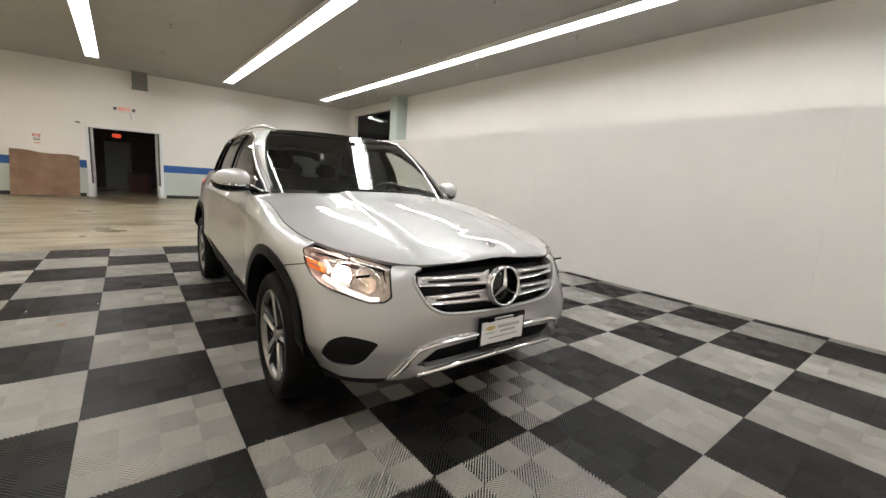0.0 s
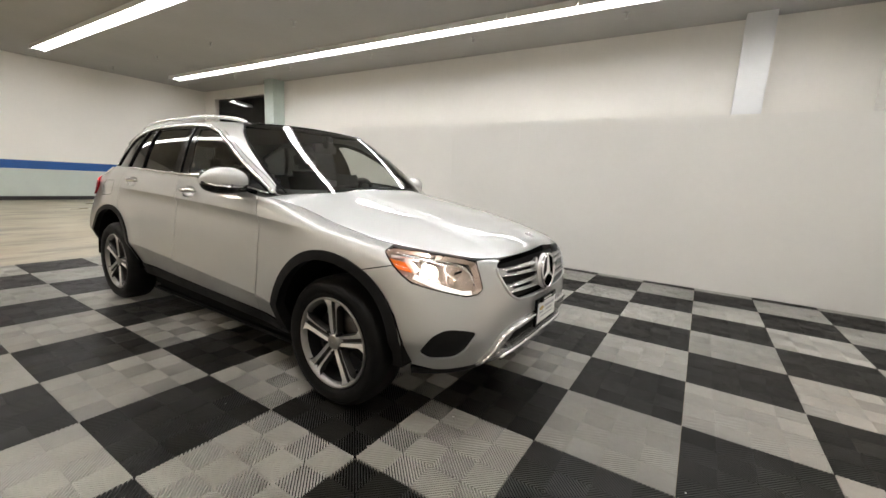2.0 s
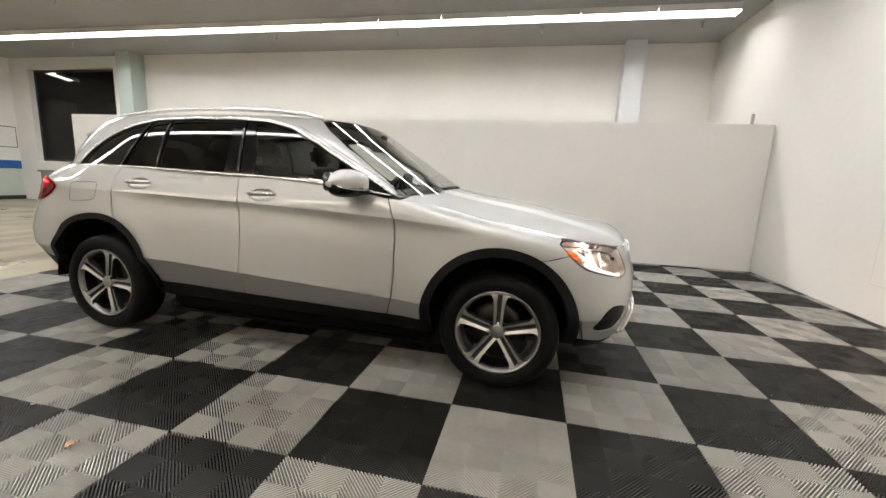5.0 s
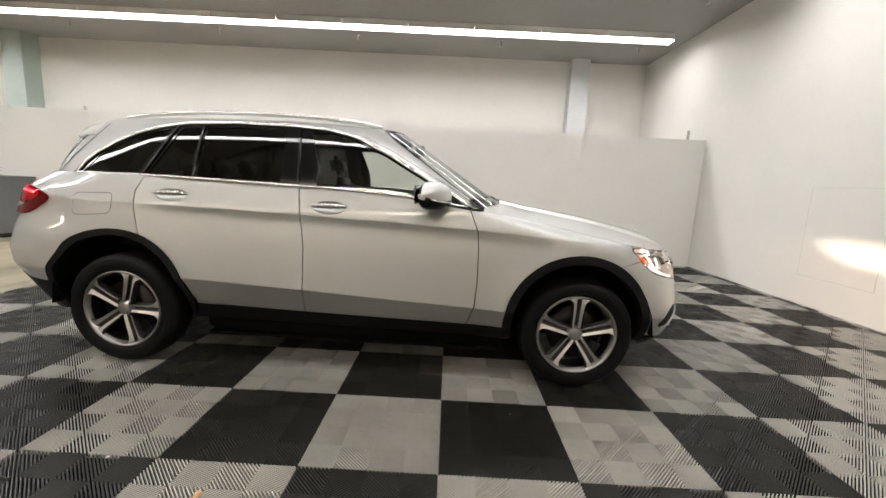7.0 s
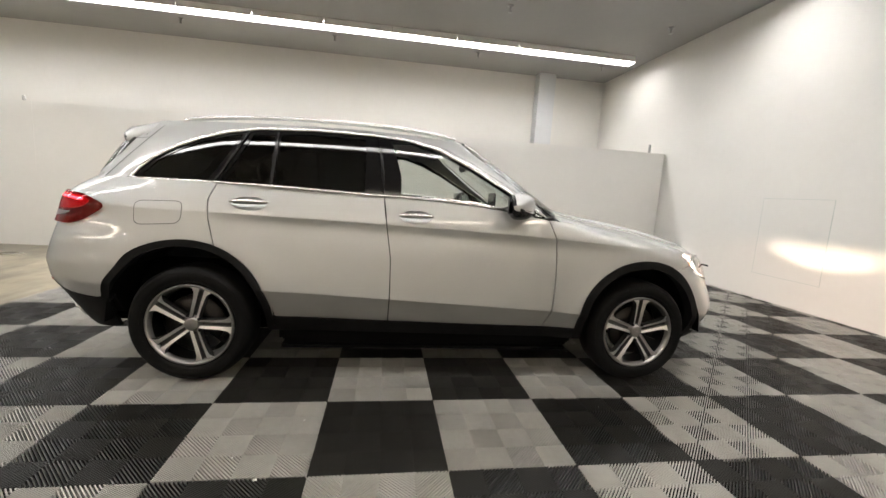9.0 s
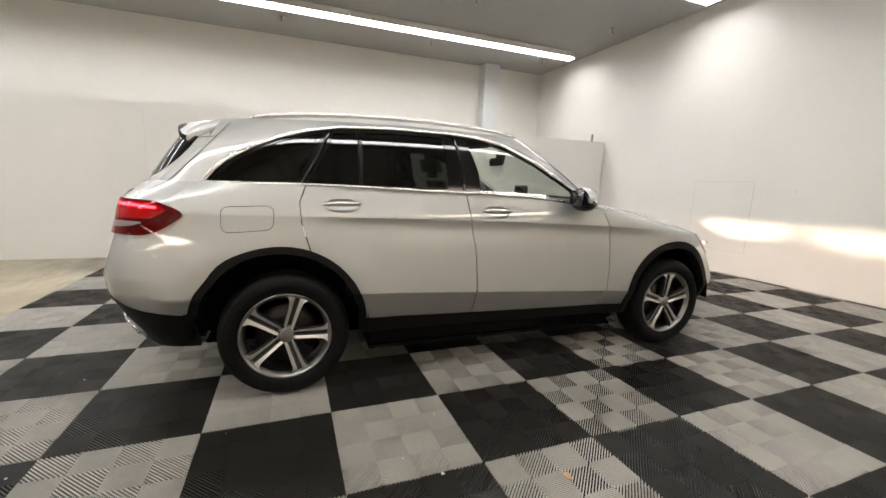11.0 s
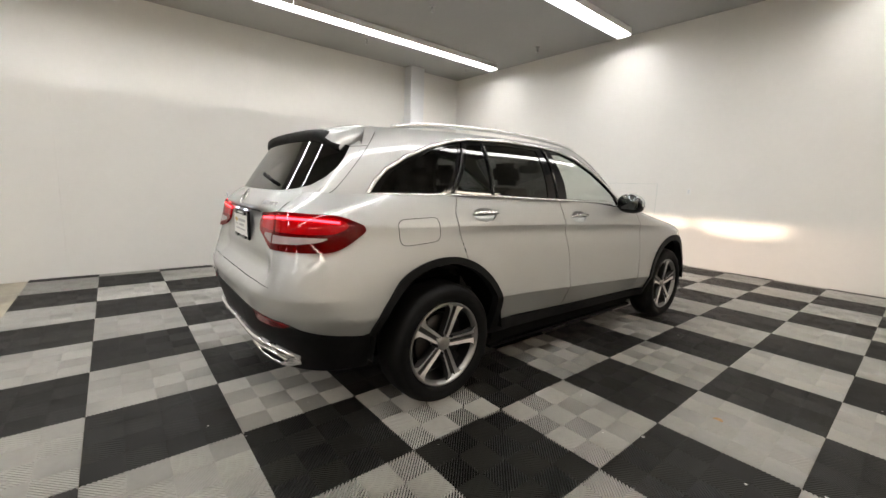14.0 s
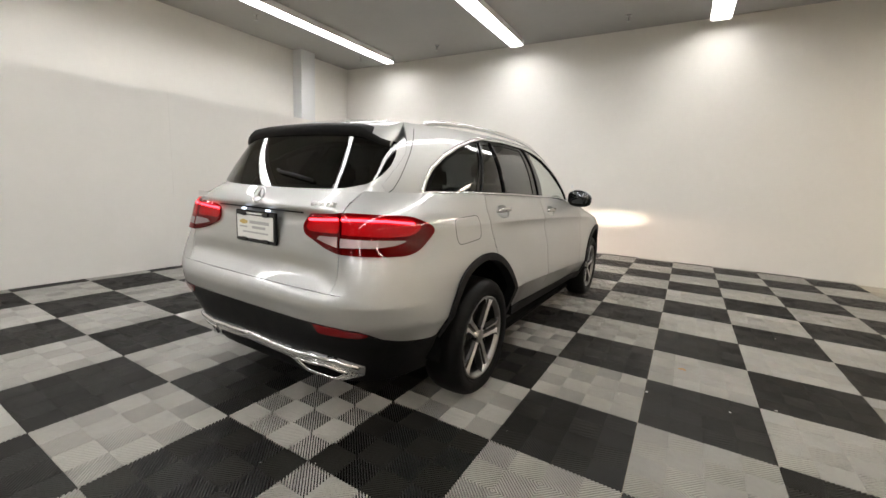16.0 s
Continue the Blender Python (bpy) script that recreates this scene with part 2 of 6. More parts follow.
bm = north_run(WEST, DX0, B1, CEIL)
north_run(DX1, EAST + 0.25, B1, CEIL, bm=bm)
north_run(DX0, DX1, DZ, CEIL, bm=bm)
structure("wall_north", bm, WALL, "white painted far wall above a blue stripe", "wall")
bm = north_run(WEST, DX0, B0, B1)
north_run(DX1, EAST + 0.25, B0, B1, bm=bm)
structure("stripe_trim", bm, BLUE, "blue painted stripe along the far wall", "wall stripe")
bm = north_run(WEST, DX0, FLOOR, B0)
north_run(DX1, EAST + 0.25, FLOOR, B0, bm=bm)
structure("dado_trim", bm, DADO, "grey-green painted lower band of the far wall", "dado")
bm = box(WEST, DX0 - 0.12, NORTH - 0.02, NORTH - 0.001, FLOOR, 0.1)
box(DX1 + 0.12, EAST, NORTH - 0.02, NORTH - 0.001, FLOOR, 0.1, bm=bm)
structure("baseboard", bm, BLACK, "black rubber baseboard along the far wall", "baseboard")

# doorway to an unlit room
door = thing("door_1", "open doorway with a white steel frame and corner guards", "doorway", kind="structure")
for x0, x1 in ((DX0 - 0.06, DX0 + 0.03), (DX1 - 0.03, DX1 + 0.06)):
    part("jamb", box(x0, x1, NORTH - 0.03, NORTH + 0.21, FLOOR, DZ + 0.05, 0.006), PALE, door)
part("header", box(DX0 + 0.03, DX1 - 0.03, NORTH - 0.03, NORTH + 0.21, DZ, DZ + 0.05, 0.006), PALE, door)
for x in (DX0 + 0.1, DX1 - 0.1):
    part("track", box(x - 0.035, x + 0.035, NORTH + 0.22, NORTH + 0.3, FLOOR, DZ, 0.006), STEEL, door, "galvanised vertical door track")
for x in (DX0 + 0.06, DX1 - 0.06):
    part("corner_guard", rod((x, NORTH - 0.1, FLOOR), (x, NORTH - 0.1, 0.42), 0.06, n=20), PALE, door, "short white bollard at the foot of the frame", True)
bm = box(-3.2, 3.2, NORTH + 6.2, NORTH + 6.4, FLOOR, 3.0)
box(-3.4, -3.2, NORTH + 0.2, NORTH + 6.4, FLOOR, 3.0, bm=bm)
box(3.2, 3.4, NORTH + 0.2, NORTH + 6.4, FLOOR, 3.0, bm=bm)
structure("wall_back_room", bm, ROOM_SHADE, "walls of the unlit room past the doorway, darkened in their colour", "wall")
structure("ceiling_back_room", box(-3.4, 3.4, NORTH + 0.2, NORTH + 6.4, 3.0, 3.1), ROOM_SHADE, "ceiling of the unlit room, darkened in its colour", "ceiling")
bdoor = thing("door_2", "grey door in the unlit room with a small pane", "door", kind="structure")
part("door_leaf", box(-0.75, 0.2, NORTH + 6.13, NORTH + 6.19, FLOOR, 2.05, 0.004), DADO, bdoor)
part("door_handle", box(0.05, 0.12, NORTH + 6.08, NORTH + 6.13, 0.98, 1.02, 0.004), STEEL, bdoor)
sign = thing("exit_sign", "small glowing red exit sign in the unlit room", "exit sign")
part("case", box(-0.36, -0.10, NORTH + 2.0, NORTH + 2.05, 2.07, 2.2, 0.01), RED, sign)
part("stem", rod((-0.23, NORTH + 2.02, 2.2), (-0.23, NORTH + 2.02, 3.0), 0.012), STEEL, sign)
crate = thing("storage_bin", "dark red-brown storage bin on the floor of the unlit room", "bin")
part("bin_body", box(0.05, 0.75, NORTH + 3.0, NORTH + 3.6, FLOOR, 0.75, 0.03), material("dull_red_plastic", (0.1, 0.035, 0.025), 0.6, vary=0.2), crate)
part("bin_rim", box(0.02, 0.78, NORTH + 2.97, NORTH + 3.63, 0.70, 0.76, 0.015), BLACK, crate)

# columns on the east wall
structure("column_1", box(EAST - 0.3, EAST - 0.001, 0.14, 0.55, FLOOR, CEIL, 0.006), PALE, "pale grey square column on the wall", "column")
structure("column_2", box(EAST - 0.42, EAST - 0.001, 12.95, 13.42, FLOOR, CEIL, 0.006), GREEN, "pale green square column on the wall", "column")

# low white partition, of boards side by side
partition = thing("partition", "long white board partition, lower than the walls", "partition", kind="structure")
seams = [SOUTH + 0.025, 0.91, 3.35, 4.58, 7.06, 9.5, 12.0]
for y0, y1 in zip(seams, seams[1:]):
    part("panel", box(5.43, 5.49, y0 + 0.0004, y1 - 0.0004, FLOOR, 2.22, 0.0012), BOARD, partition)
for y in (-0.2, 2.1, 4.0, 5.8, 8.3, 10.8):
    part("post", box(5.495, 5.58, y - 0.045, y + 0.045, FLOOR, 2.15, 0.004), CARD, partition, "bare timber post")
for y, hgt in ((9.66, 0.08), (-0.95, 0.16)):
    part("bracket", box(5.50, 5.525, y - 0.02, y + 0.02, 2.15, 2.22 + hgt, 0.003), STEEL, partition, "steel strap that stands above the edge")

# things on and by the far wall
bm = bmesh.new()
n = 14
rows = []
for k in range(n + 1):
    t = k / n
    x = -2.78 + 1.57 * t
    bow = 0.05 * math.sin(math.pi * t)
    rows.append([bm.verts.new((x + 0.03 * (z > 1), NORTH - (0.30 if z < 0.5 else 0.05) - bow - d, z + (0.02 * math.sin(3 * math.pi * t) if z > 1 else 0.035 * math.sin(math.pi * t)))) for z, d in ((FLOOR, 0.0), (1.37 - 0.10 * t, 0.0), (1.37 - 0.10 * t, 0.008), (FLOOR, 0.008))])
for a, b in zip(rows, rows[1:]):
    for k in range(4):
        bm.faces.new([a[k], a[(k + 1) % 4], b[(k + 1) % 4], b[k]])
bm.faces.new(rows[0])
bm.faces.new(rows[-1])
bmesh.ops.recalc_face_normals(bm, faces=bm.faces)
tagged(mesh("cardboard_sheet", bm, CARD), "large bent brown cardboard sheet leaning on the far wall", "cardboard")
sg = thing("wall_sign", "small white sign with red print on the far wall", "sign")
part("sign_board", box(-2.24, -2.04, NORTH - 0.008, NORTH - 0.001, 1.53, 1.88, 0.002), WHITE, sg)
part("red_band", box(-2.23, -2.05, NORTH - 0.0105, NORTH - 0.0085, 1.79, 1.87), RED_PRINT, sg)
part("white_bar", box(-2.205, -2.075, NORTH - 0.012, NORTH - 0.011, 1.815, 1.845), WHITE, sg)
for z in (1.74, 1.69, 1.60):
    part("print_bar", box(-2.215, -2.065, NORTH - 0.0105, NORTH - 0.0085, z - 0.012, z + 0.012), INK if z > 1.65 else RED_PRINT, sg)
ex = thing("exit_sign", "white exit sign with red letters and two lamp heads", "exit sign")
part("case", box(-0.13, 0.22, NORTH - 0.06, NORTH - 0.001, 2.83, 3.02, 0.008), WHITE, ex)
lettering("lettering", "EXIT", 0.15, RED, ex, Matrix.Translation((0.045, NORTH - 0.062, 2.925)) @ pose(0, 0, 0, 90, 0, 0), 0.002, "red letters")
for x in (-0.20, 0.29):
    part("lamp_head", rod((x, NORTH - 0.10, 2.93), (x, NORTH - 0.02, 2.93), 0.05, n=16, r2=0.03), GREYBOX, ex, "", True)
    part("lamp_arm", box(min(x, 0.045), max(x, 0.045), NORTH - 0.03, NORTH - 0.015, 2.92, 2.94), WHITE, ex)
part("cable", rod((0.2, NORTH - 0.01, 2.83), (0.22, NORTH - 0.01, 2.62), 0.006, n=6), GREYBOX, ex)
dk = thing("duct_box", "grey sheet-metal box below the ceiling on the far wall", "vent")
part("duct_body", box(0.28, 0.70, NORTH - 0.30, NORTH - 0.001, 3.66, CEIL - 0.001, 0.006), DUCT, dk)
part("duct_flange", box(0.26, 0.72, NORTH - 0.32, NORTH - 0.001, 3.64, 3.66, 0.004), DUCT, dk)
part("wall_box", box(-1.22, -1.10, NORTH - 0.05, NORTH - 0.001, 2.33, 2.38, 0.004), GREYBOX, thing("door_sensor", "small dark sensor above the doorway corner", "sensor"))
wb = thing("whiteboard", "small whiteboard in a dark thin frame on the far wall", "whiteboard")
part("board", box(7.24, 8.04, NORTH - 0.012, NORTH - 0.001, 1.58, 2.16), WHITE, wb)
for x0, x1, z0, z1 in ((7.22, 8.06, 2.16, 2.185), (7.22, 8.06, 1.555, 1.58), (7.22, 7.24, 1.58, 2.16), (8.04, 8.06, 1.58, 2.16)):
    part("frame_bar", box(x0, x1, NORTH - 0.02, NORTH - 0.001, z0, z1), GREYBOX, wb)

# grey cabinet at the end of the partition, with odds and ends on it
cb = thing("cabinet", "grey metal workshop cabinet on the concrete floor", "cabinet")
part("cabinet_body", box(4.80, 5.40, 10.62, 12.10, 0.06, 0.98, 0.006), GREYBOX, cb)
part("kick_base", box(4.84, 5.38, 10.66, 12.06, FLOOR, 0.06), BLACK, cb, "black base")
part("worktop", box(4.77, 5.42, 10.58, 12.14, 0.98, 1.02, 0.005), GREYBOX, cb)
for y0, y1 in ((10.66, 11.34), (11.38, 12.06)):
    dr = part("door", box(4.785, 4.80, y0, y1, 0.10, 0.95, 0.003), GREYBOX, cb)
    part("handle", box(4.765, 4.785, y1 - 0.06, y1 - 0.04, 0.6, 0.75, 0.003), STEEL, dr)
bt = thing("spray_bottle", "small dark bottle standing on the cabinet", "bottle")
part("bottle_body", rod((5.0, 11.55, 1.02), (5.0, 11.55, 1.14), 0.04, n=18), BLACK, bt, "", True)
part("bottle_neck", rod((5.0, 11.55, 1.14), (5.0, 11.55, 1.19), 0.03, n=14, r2=0.014), BLACK, bt, "", True)
bk = thing("wire_basket", "white wire letter basket standing on the cabinet", "basket")
for k in range(6):
    y = 10.95 + k * 0.08
    part("wire", rod((4.9, y, 1.025), (4.9, y, 1.16), 0.004, n=6), GREYBOX, bk)
for z in (1.03, 1.10, 1.16):
    for x in (4.9, 5.2):
        part("wire", rod((x, 10.95, z), (x, 11.35, z), 0.004, n=6), GREYBOX, bk)
    for y in (10.95, 11.35):
        part("wire", rod((4.9, y, z), (5.2, y, z), 0.004, n=6), GREYBOX, bk)
part("papers", box(4.92, 5.18, 10.97, 11.33, 1.022, 1.09), WHITE, bk, "stack of white papers")

# access panel and small outlet on the south wall
structure("access_panel", box(2.30, 3.22, SOUTH, SOUTH + 0.004, 0.36, 1.42, 0.001), WALL, "flush white access panel in the wall", "access panel")
for x0, x1, z0, z1 in ((2.296, 2.30, 0.356, 1.424), (3.22, 3.224, 0.356, 1.424), (2.30, 3.22, 1.42, 1.424), (2.30, 3.22, 0.356, 0.36)):
    structure("panel_trim", box(x0, x1, SOUTH, SOUTH + 0.003, z0, z1), DADO, "thin shadow gap round the access panel", "panel gap")
ol = thing("wall_outlet", "small white outlet plate on the south wall", "outlet")
part("plate", box(1.72, 1.80, SOUTH, SOUTH + 0.008, 1.24, 1.36, 0.003), WHITE, ol)
part("socket", box(1.745, 1.775, SOUTH + 0.0082, SOUTH + 0.0095, 1.27, 1.33), PALE, ol)

# fluorescent rows
def light_fixture(lamp_mat):
    f = thing("ceiling_light", "long white fluorescent batten, switched on, on the ceiling", "ceiling light", "rows of ceiling lights")
    L, W, drop = 1.216, 0.152, 0.118
    bm = box(-W + 0.02, W - 0.02, -L / 2, L / 2, -0.032, -0.001)
    for s in (-1, 1):
        vs = [bm.verts.new((s * x, y, z)) for y in (-L / 2, L / 2) for x, z in ((W - 0.035, -0.032), (W - 0.02, -0.020), (W, -drop), (W - 0.006, -drop))]
        for q in ((0, 1, 5, 4), (1, 2, 6, 5), (2, 3, 7, 6), (3, 0, 4, 7), (0, 3, 2, 1), (4, 5, 6, 7)):
            bm.faces.new([vs[i] for i in q])
    bmesh.ops.recalc_face_normals(bm, faces=bm.faces)
    part("housing", bm, ENAMEL, f)
    for s in (-1, 1):
        y = s * (L / 2 - 0.004)
        part("end_cap", box(-W + 0.03, W - 0.03, y - 0.004, y + 0.004, -0.040, -0.030), ENAMEL, f)
    part("diffuser", box(-0.108, 0.108, -L / 2 + 0.012, L / 2 - 0.012, -0.070, -0.034), lamp_mat, f, "glowing tubes")
    part("end_clip", box(-W + 0.006, -W + 0.05, L / 2 - 0.03, L / 2, -drop - 0.004, -drop + 0.012, 0.002), GREYBOX, f, "dark joining clip")
    return f


# each row: place of its first end, and how far it runs out of true
for x, y, turn, lm in ((6.285, -0.82, 0.2, LAMP), (3.05, -0.88, 0.6, LAMP), (-0.405, -0.98, 0.7, LAMP_DIM), (-4.2, -0.9, 0.7, LAMP_WARM)):
    one = light_fixture(lm)
    for k in range(14):
        m = Matrix.Translation((x, y, CEIL)) @ Matrix.Rotation(radians(turn), 4, "Z") @ Matrix.Translation((0, 0.61 + k * 1.222, 0))
        if k == 0:
            one.matrix_basis = m
        else:
            copy_thing(one, m)
    # added plate, deeper than the housing, weakens the bright patch on the wall
    part("wall_baffle", box(-0.132, 0.132, -0.612, -0.6085, -0.140, -0.032), ENAMEL, one, "white plate added to hold light off the end wall")

# dark room past the window, with one batten burning in it
far_lamp = material("far_tube_glow", (0.9, 0.9, 0.9), 0.5, emit=(1.0, 0.985, 0.975), power=4.0)
# near-black colour stands in for darkness, as the batten would light plain walls
unlit_black = material("unlit_room_black", (0.012, 0.012, 0.012), 0.8, vary=0.2, scale=2, spec=0.1)
structure("ceiling_side_room", box(EAST + 0.26, 15.0, 12.0, 25.0, 4.12, 4.22), unlit_black, "ceiling of the room past the window, coloured near black as if unlit", "ceiling")
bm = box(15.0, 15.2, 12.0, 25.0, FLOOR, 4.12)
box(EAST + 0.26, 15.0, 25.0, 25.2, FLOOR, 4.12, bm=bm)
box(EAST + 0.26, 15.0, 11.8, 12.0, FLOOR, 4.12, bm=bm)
structure("wall_side_room", bm, unlit_black, "walls of the room past the window, coloured near black as if unlit", "wall")
structure("floor_side_room", box(EAST + 0.31, 15.0, 12.0, 25.0, FLOOR - 0.1, FLOOR), unlit_black, "floor of the room past the window, coloured near black as if unlit", "floor")
far = light_fixture(far_lamp)
far.matrix_basis = Matrix.Translation((9.75, 18.2, 4.12)) @ Matrix.Rotation(radians(-65), 4, "Z")
tagged(far, "lit fluorescent batten in the dark room past the window", "ceiling light")

# sprinkler heads
def sprinkler():
    s = thing("sprinkler", "small steel sprinkler head hanging from the ceiling", "sprinkler", "ceiling sprinklers")
    part("escutcheon", rod((0, 0, -0.012), (0, 0, 0), 0.05, n=16), STEEL, s, "", True)
    part("pipe", rod((0, 0, -0.09), (0, 0, -0.01), 0.014), STEEL, s, "", True)
    part("deflector", rod((0, 0, -0.105), (0, 0, -0.095), 0.032, n=12), STEEL, s)
    return s


one = sprinkler()
k = 0
for x in (-2.9, 0.92, 4.76, 6.98):
    for y in (-0.55, 2.25, 5.2, 8.05, 11.15, 13.9, 16.9):
        m = Matrix.Translation((x, y, CEIL))
        if k == 0:
            one.matrix_basis = m
        else:
            copy_thing(one, m)
        k += 1

# ---- interlocking tile floor ----
def tile_mesh(nx, ny, top_mat):
    """A tile of up to four by four ribbed fields; the ribs of neighbouring fields run crosswise and meet in diamonds."""
    c, deep, n = P / 4, 0.0165, 18
    verts, faces, mats = [], [], []

    def face(pts, mat):
        i = len(verts)
        verts.extend(pts)
        faces.append(tuple(range(i, i + len(pts))))
        mats.append(mat)

    def clip(poly, fn):
        out = []
        for a, b in zip(poly, poly[1:] + poly[:1]):
            fa, fb = fn(a), fn(b)
            if fa >= 0:
                out.append(a)
            if fa * fb < 0:
                k = fa / (fa - fb)
                out.append((a[0] + k * (b[0] - a[0]), a[1] + k * (b[1] - a[1])))
        return out

    e = 0.0016
    for i in range(4):
        for j in range(4):
            x0, x1, y0, y1 = max(i * c, e), min((i + 1) * c, nx - e), max(j * c, e), min((j + 1) * c, ny - e)
            if x1 - x0 < 0.01 or y1 - y0 < 0.01:
                continue
            sgn = 1 if (i + j) % 2 else -1
            base = i * c + sgn * j * c + (0 if sgn > 0 else -c)
            cell = [(x0, y0), (x1, y0), (x1, y1), (x0, y1)]
            pitch = 2 * c / n
            for k in range(n):
                lo, hi = base + (k + 0.29) * pitch, base + (k + 0.71) * pitch
                poly = clip(clip(cell, lambda p: p[0] + sgn * p[1] - lo), lambda p: hi - p[0] - sgn * p[1])
                if len(poly) < 3:
                    continue
                face([(x, y, 0.0) for x, y in poly], 0)
                for a, b in zip(poly, poly[1:] + poly[:1]):
                    sa, sb = a[0] + sgn * a[1], b[0] + sgn * b[1]
                    if abs(sa - sb) < 1e-6:
                        face([(a[0], a[1], -deep), (b[0], b[1], -deep), (b[0], b[1], 0), (a[0], a[1], 0)], 0)
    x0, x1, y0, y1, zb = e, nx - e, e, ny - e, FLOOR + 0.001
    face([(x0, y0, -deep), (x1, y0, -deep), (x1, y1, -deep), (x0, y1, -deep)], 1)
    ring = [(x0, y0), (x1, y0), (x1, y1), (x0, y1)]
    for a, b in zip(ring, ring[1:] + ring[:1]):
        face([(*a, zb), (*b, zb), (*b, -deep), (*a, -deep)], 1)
    me = bpy.data.meshes.new("tile")
    me.from_pydata(verts, [], faces)
    me.materials.append(top_mat)
    me.materials.append(TILE_BED_GREY_SHADE if top_mat is TILE_GREY else TILE_BED_SHADE)
    me.polygons.foreach_set("material_index", mats)
    return me


def lay_tiles():
    mats_floor = thing("tile_floor", "black and grey ribbed plastic tiles laid as a checkerboard", "floor tiles", kind="structure")
    cache = {}
    for i in range(-5, 9):
        for j in range(-8, 7):
            x, y = GX + i * P, GY + j * P
            nx = min(P, 5.425 - x)
            y0 = max(y, SOUTH + 0.004)
            ny = y + P - y0
            key = (round(nx, 4), round(ny, 4), (i + j) % 2)
            if key not in cache:
                cache[key] = tile_mesh(nx, ny, TILE_GREY if key[2] else TILE_DARK)
            ob = new("tile", cache[key])
            ob.parent = mats_floor
            ob.matrix_basis = Matrix.Translation((x, y0, 0))


lay_tiles()


def flakes():
    """Small pale crumbs scattered over the tiles."""
    rng = random.Random(5)
    bm = bmesh.new()
    spots = [(-0.23, 4.553, 0.011), (-0.664, 4.525, 0.008), (-0.906, 4.334, 0.010), (0.203, 4.437, 0.006)]
    spots += [(rng.uniform(-2.2, 1.2), rng.uniform(-0.8, 6.6), rng.uniform(0.003, 0.008)) for k in range(46)]
    for x, y, r in spots:
        a0 = rng.uniform(0, 6.3)
        q = [bm.verts.new((x + r * rng.uniform(0.5, 1.2) * math.cos(a0 + a), y + r * rng.uniform(0.5, 1.2) * math.sin(a0 + a), 0.001 + rng.uniform(0, 0.002))) for a in (0, 1.3, 2.4, 3.8, 5.1)]
        top = bm.verts.new((x, y, 0.003 + r * 0.3))
        for i in range(5):
            bm.faces.new([q[i], q[(i + 1) % 5], top])
        bm.faces.new(q[::-1])
    tagged(mesh("debris", bm, WHITE), "pale crumbs and grit scattered on the tiles", "debris", kind="stuff")


flakes()
# a dry curled leaf on a grey tile
bm = bmesh.new()
rows = []
for i in range(7):
    u = i / 6
    w = 0.014 * math.sin(math.pi * (0.08 + 0.84 * u)) ** 0.7
    rows.append([bm.verts.new((-0.438 + 0.046 * u + 0.3 * v * w, 4.046 + v * w, 0.003 + 0.006 * v * v + 0.004 * math.sin(3 * u))) for v in (-1, -0.4, 0.3, 1)])
for a, b in zip(rows, rows[1:]):
    for j in range(3):
        bm.faces.new([a[j], b[j], b[j + 1], a[j + 1]])
leaf = mesh("leaf", bm, material("dry_leaf", (0.55, 0.34, 0.17), 0.7, vary=0.3, scale=40), None, True)
thick = leaf.modifiers.new("thickness", "SOLIDIFY")
thick.thickness = 0.0012
tagged(leaf, "small dry pale orange leaf lying on a grey tile", "leaf")
# slumped black plastic bag by the far wall
rng = random.Random(9)
bm = bmesh.new()
rows = []
for i in range(13):
    x = 5.58 + 0.06 * i
    hgt = 0.29 * math.exp(-((x - 5.76) / 0.17) ** 2) + 0.075 * (1 - (i / 12) ** 3)
    rows.append([bm.verts.new((x + rng.uniform(-0.012, 0.012), NORTH - 0.32 + 0.03 * j + rng.uniform(-0.008, 0.008), FLOOR + 0.002 + (hgt * max(0.0, 1 - ((j - 4.5) / 4.6) ** 2) ** 0.6 + rng.uniform(0, 0.02)) * (0 < i < 12) * (0 < j < 9))) for j in range(10)])
for a, b in zip(rows, rows[1:]):
    for j in range(9):
        bm.faces.new([a[j], b[j], b[j + 1], a[j + 1]])
bm.faces.new([v[0] for v in rows] + rows[-1][1:] + [v[-1] for v in rows[-2::-1]] + rows[0][-2:0:-1])
bmesh.ops.recalc_face_normals(bm, faces=bm.faces)
tagged(mesh("plastic_bag", bm, BLACK, None, True), "slumped black plastic bag on the concrete by the wall", "bag")

from mathutils import geometry

# ---- car materials ----
def paint_material():
    m = material("silver_metallic_paint", (0.462, 0.467, 0.460), 0.45, 0.78, coat=1.0)
    n, l = m.node_tree.nodes, m.node_tree.links
    b = n["Principled BSDF"]
    pos, fl, r = n.new("ShaderNodeTexCoord"), n.new("ShaderNodeTexNoise"), n.new("ShaderNodeMapRange")
    fl.inputs["Scale"].default_value, fl.inputs["Detail"].default_value = 900, 1
    l.new(pos.outputs["Object"], fl.inputs["Vector"]), l.new(fl.outputs["Fac"], r.inputs["Value"])
    r.inputs["To Min"].default_value, r.inputs["To Max"].default_value = 0.45, 0.54
    l.new(r.outputs[0], b.inputs["Roughness"])
    b.inputs["Coat IOR"].default_value = 1.5
    return m


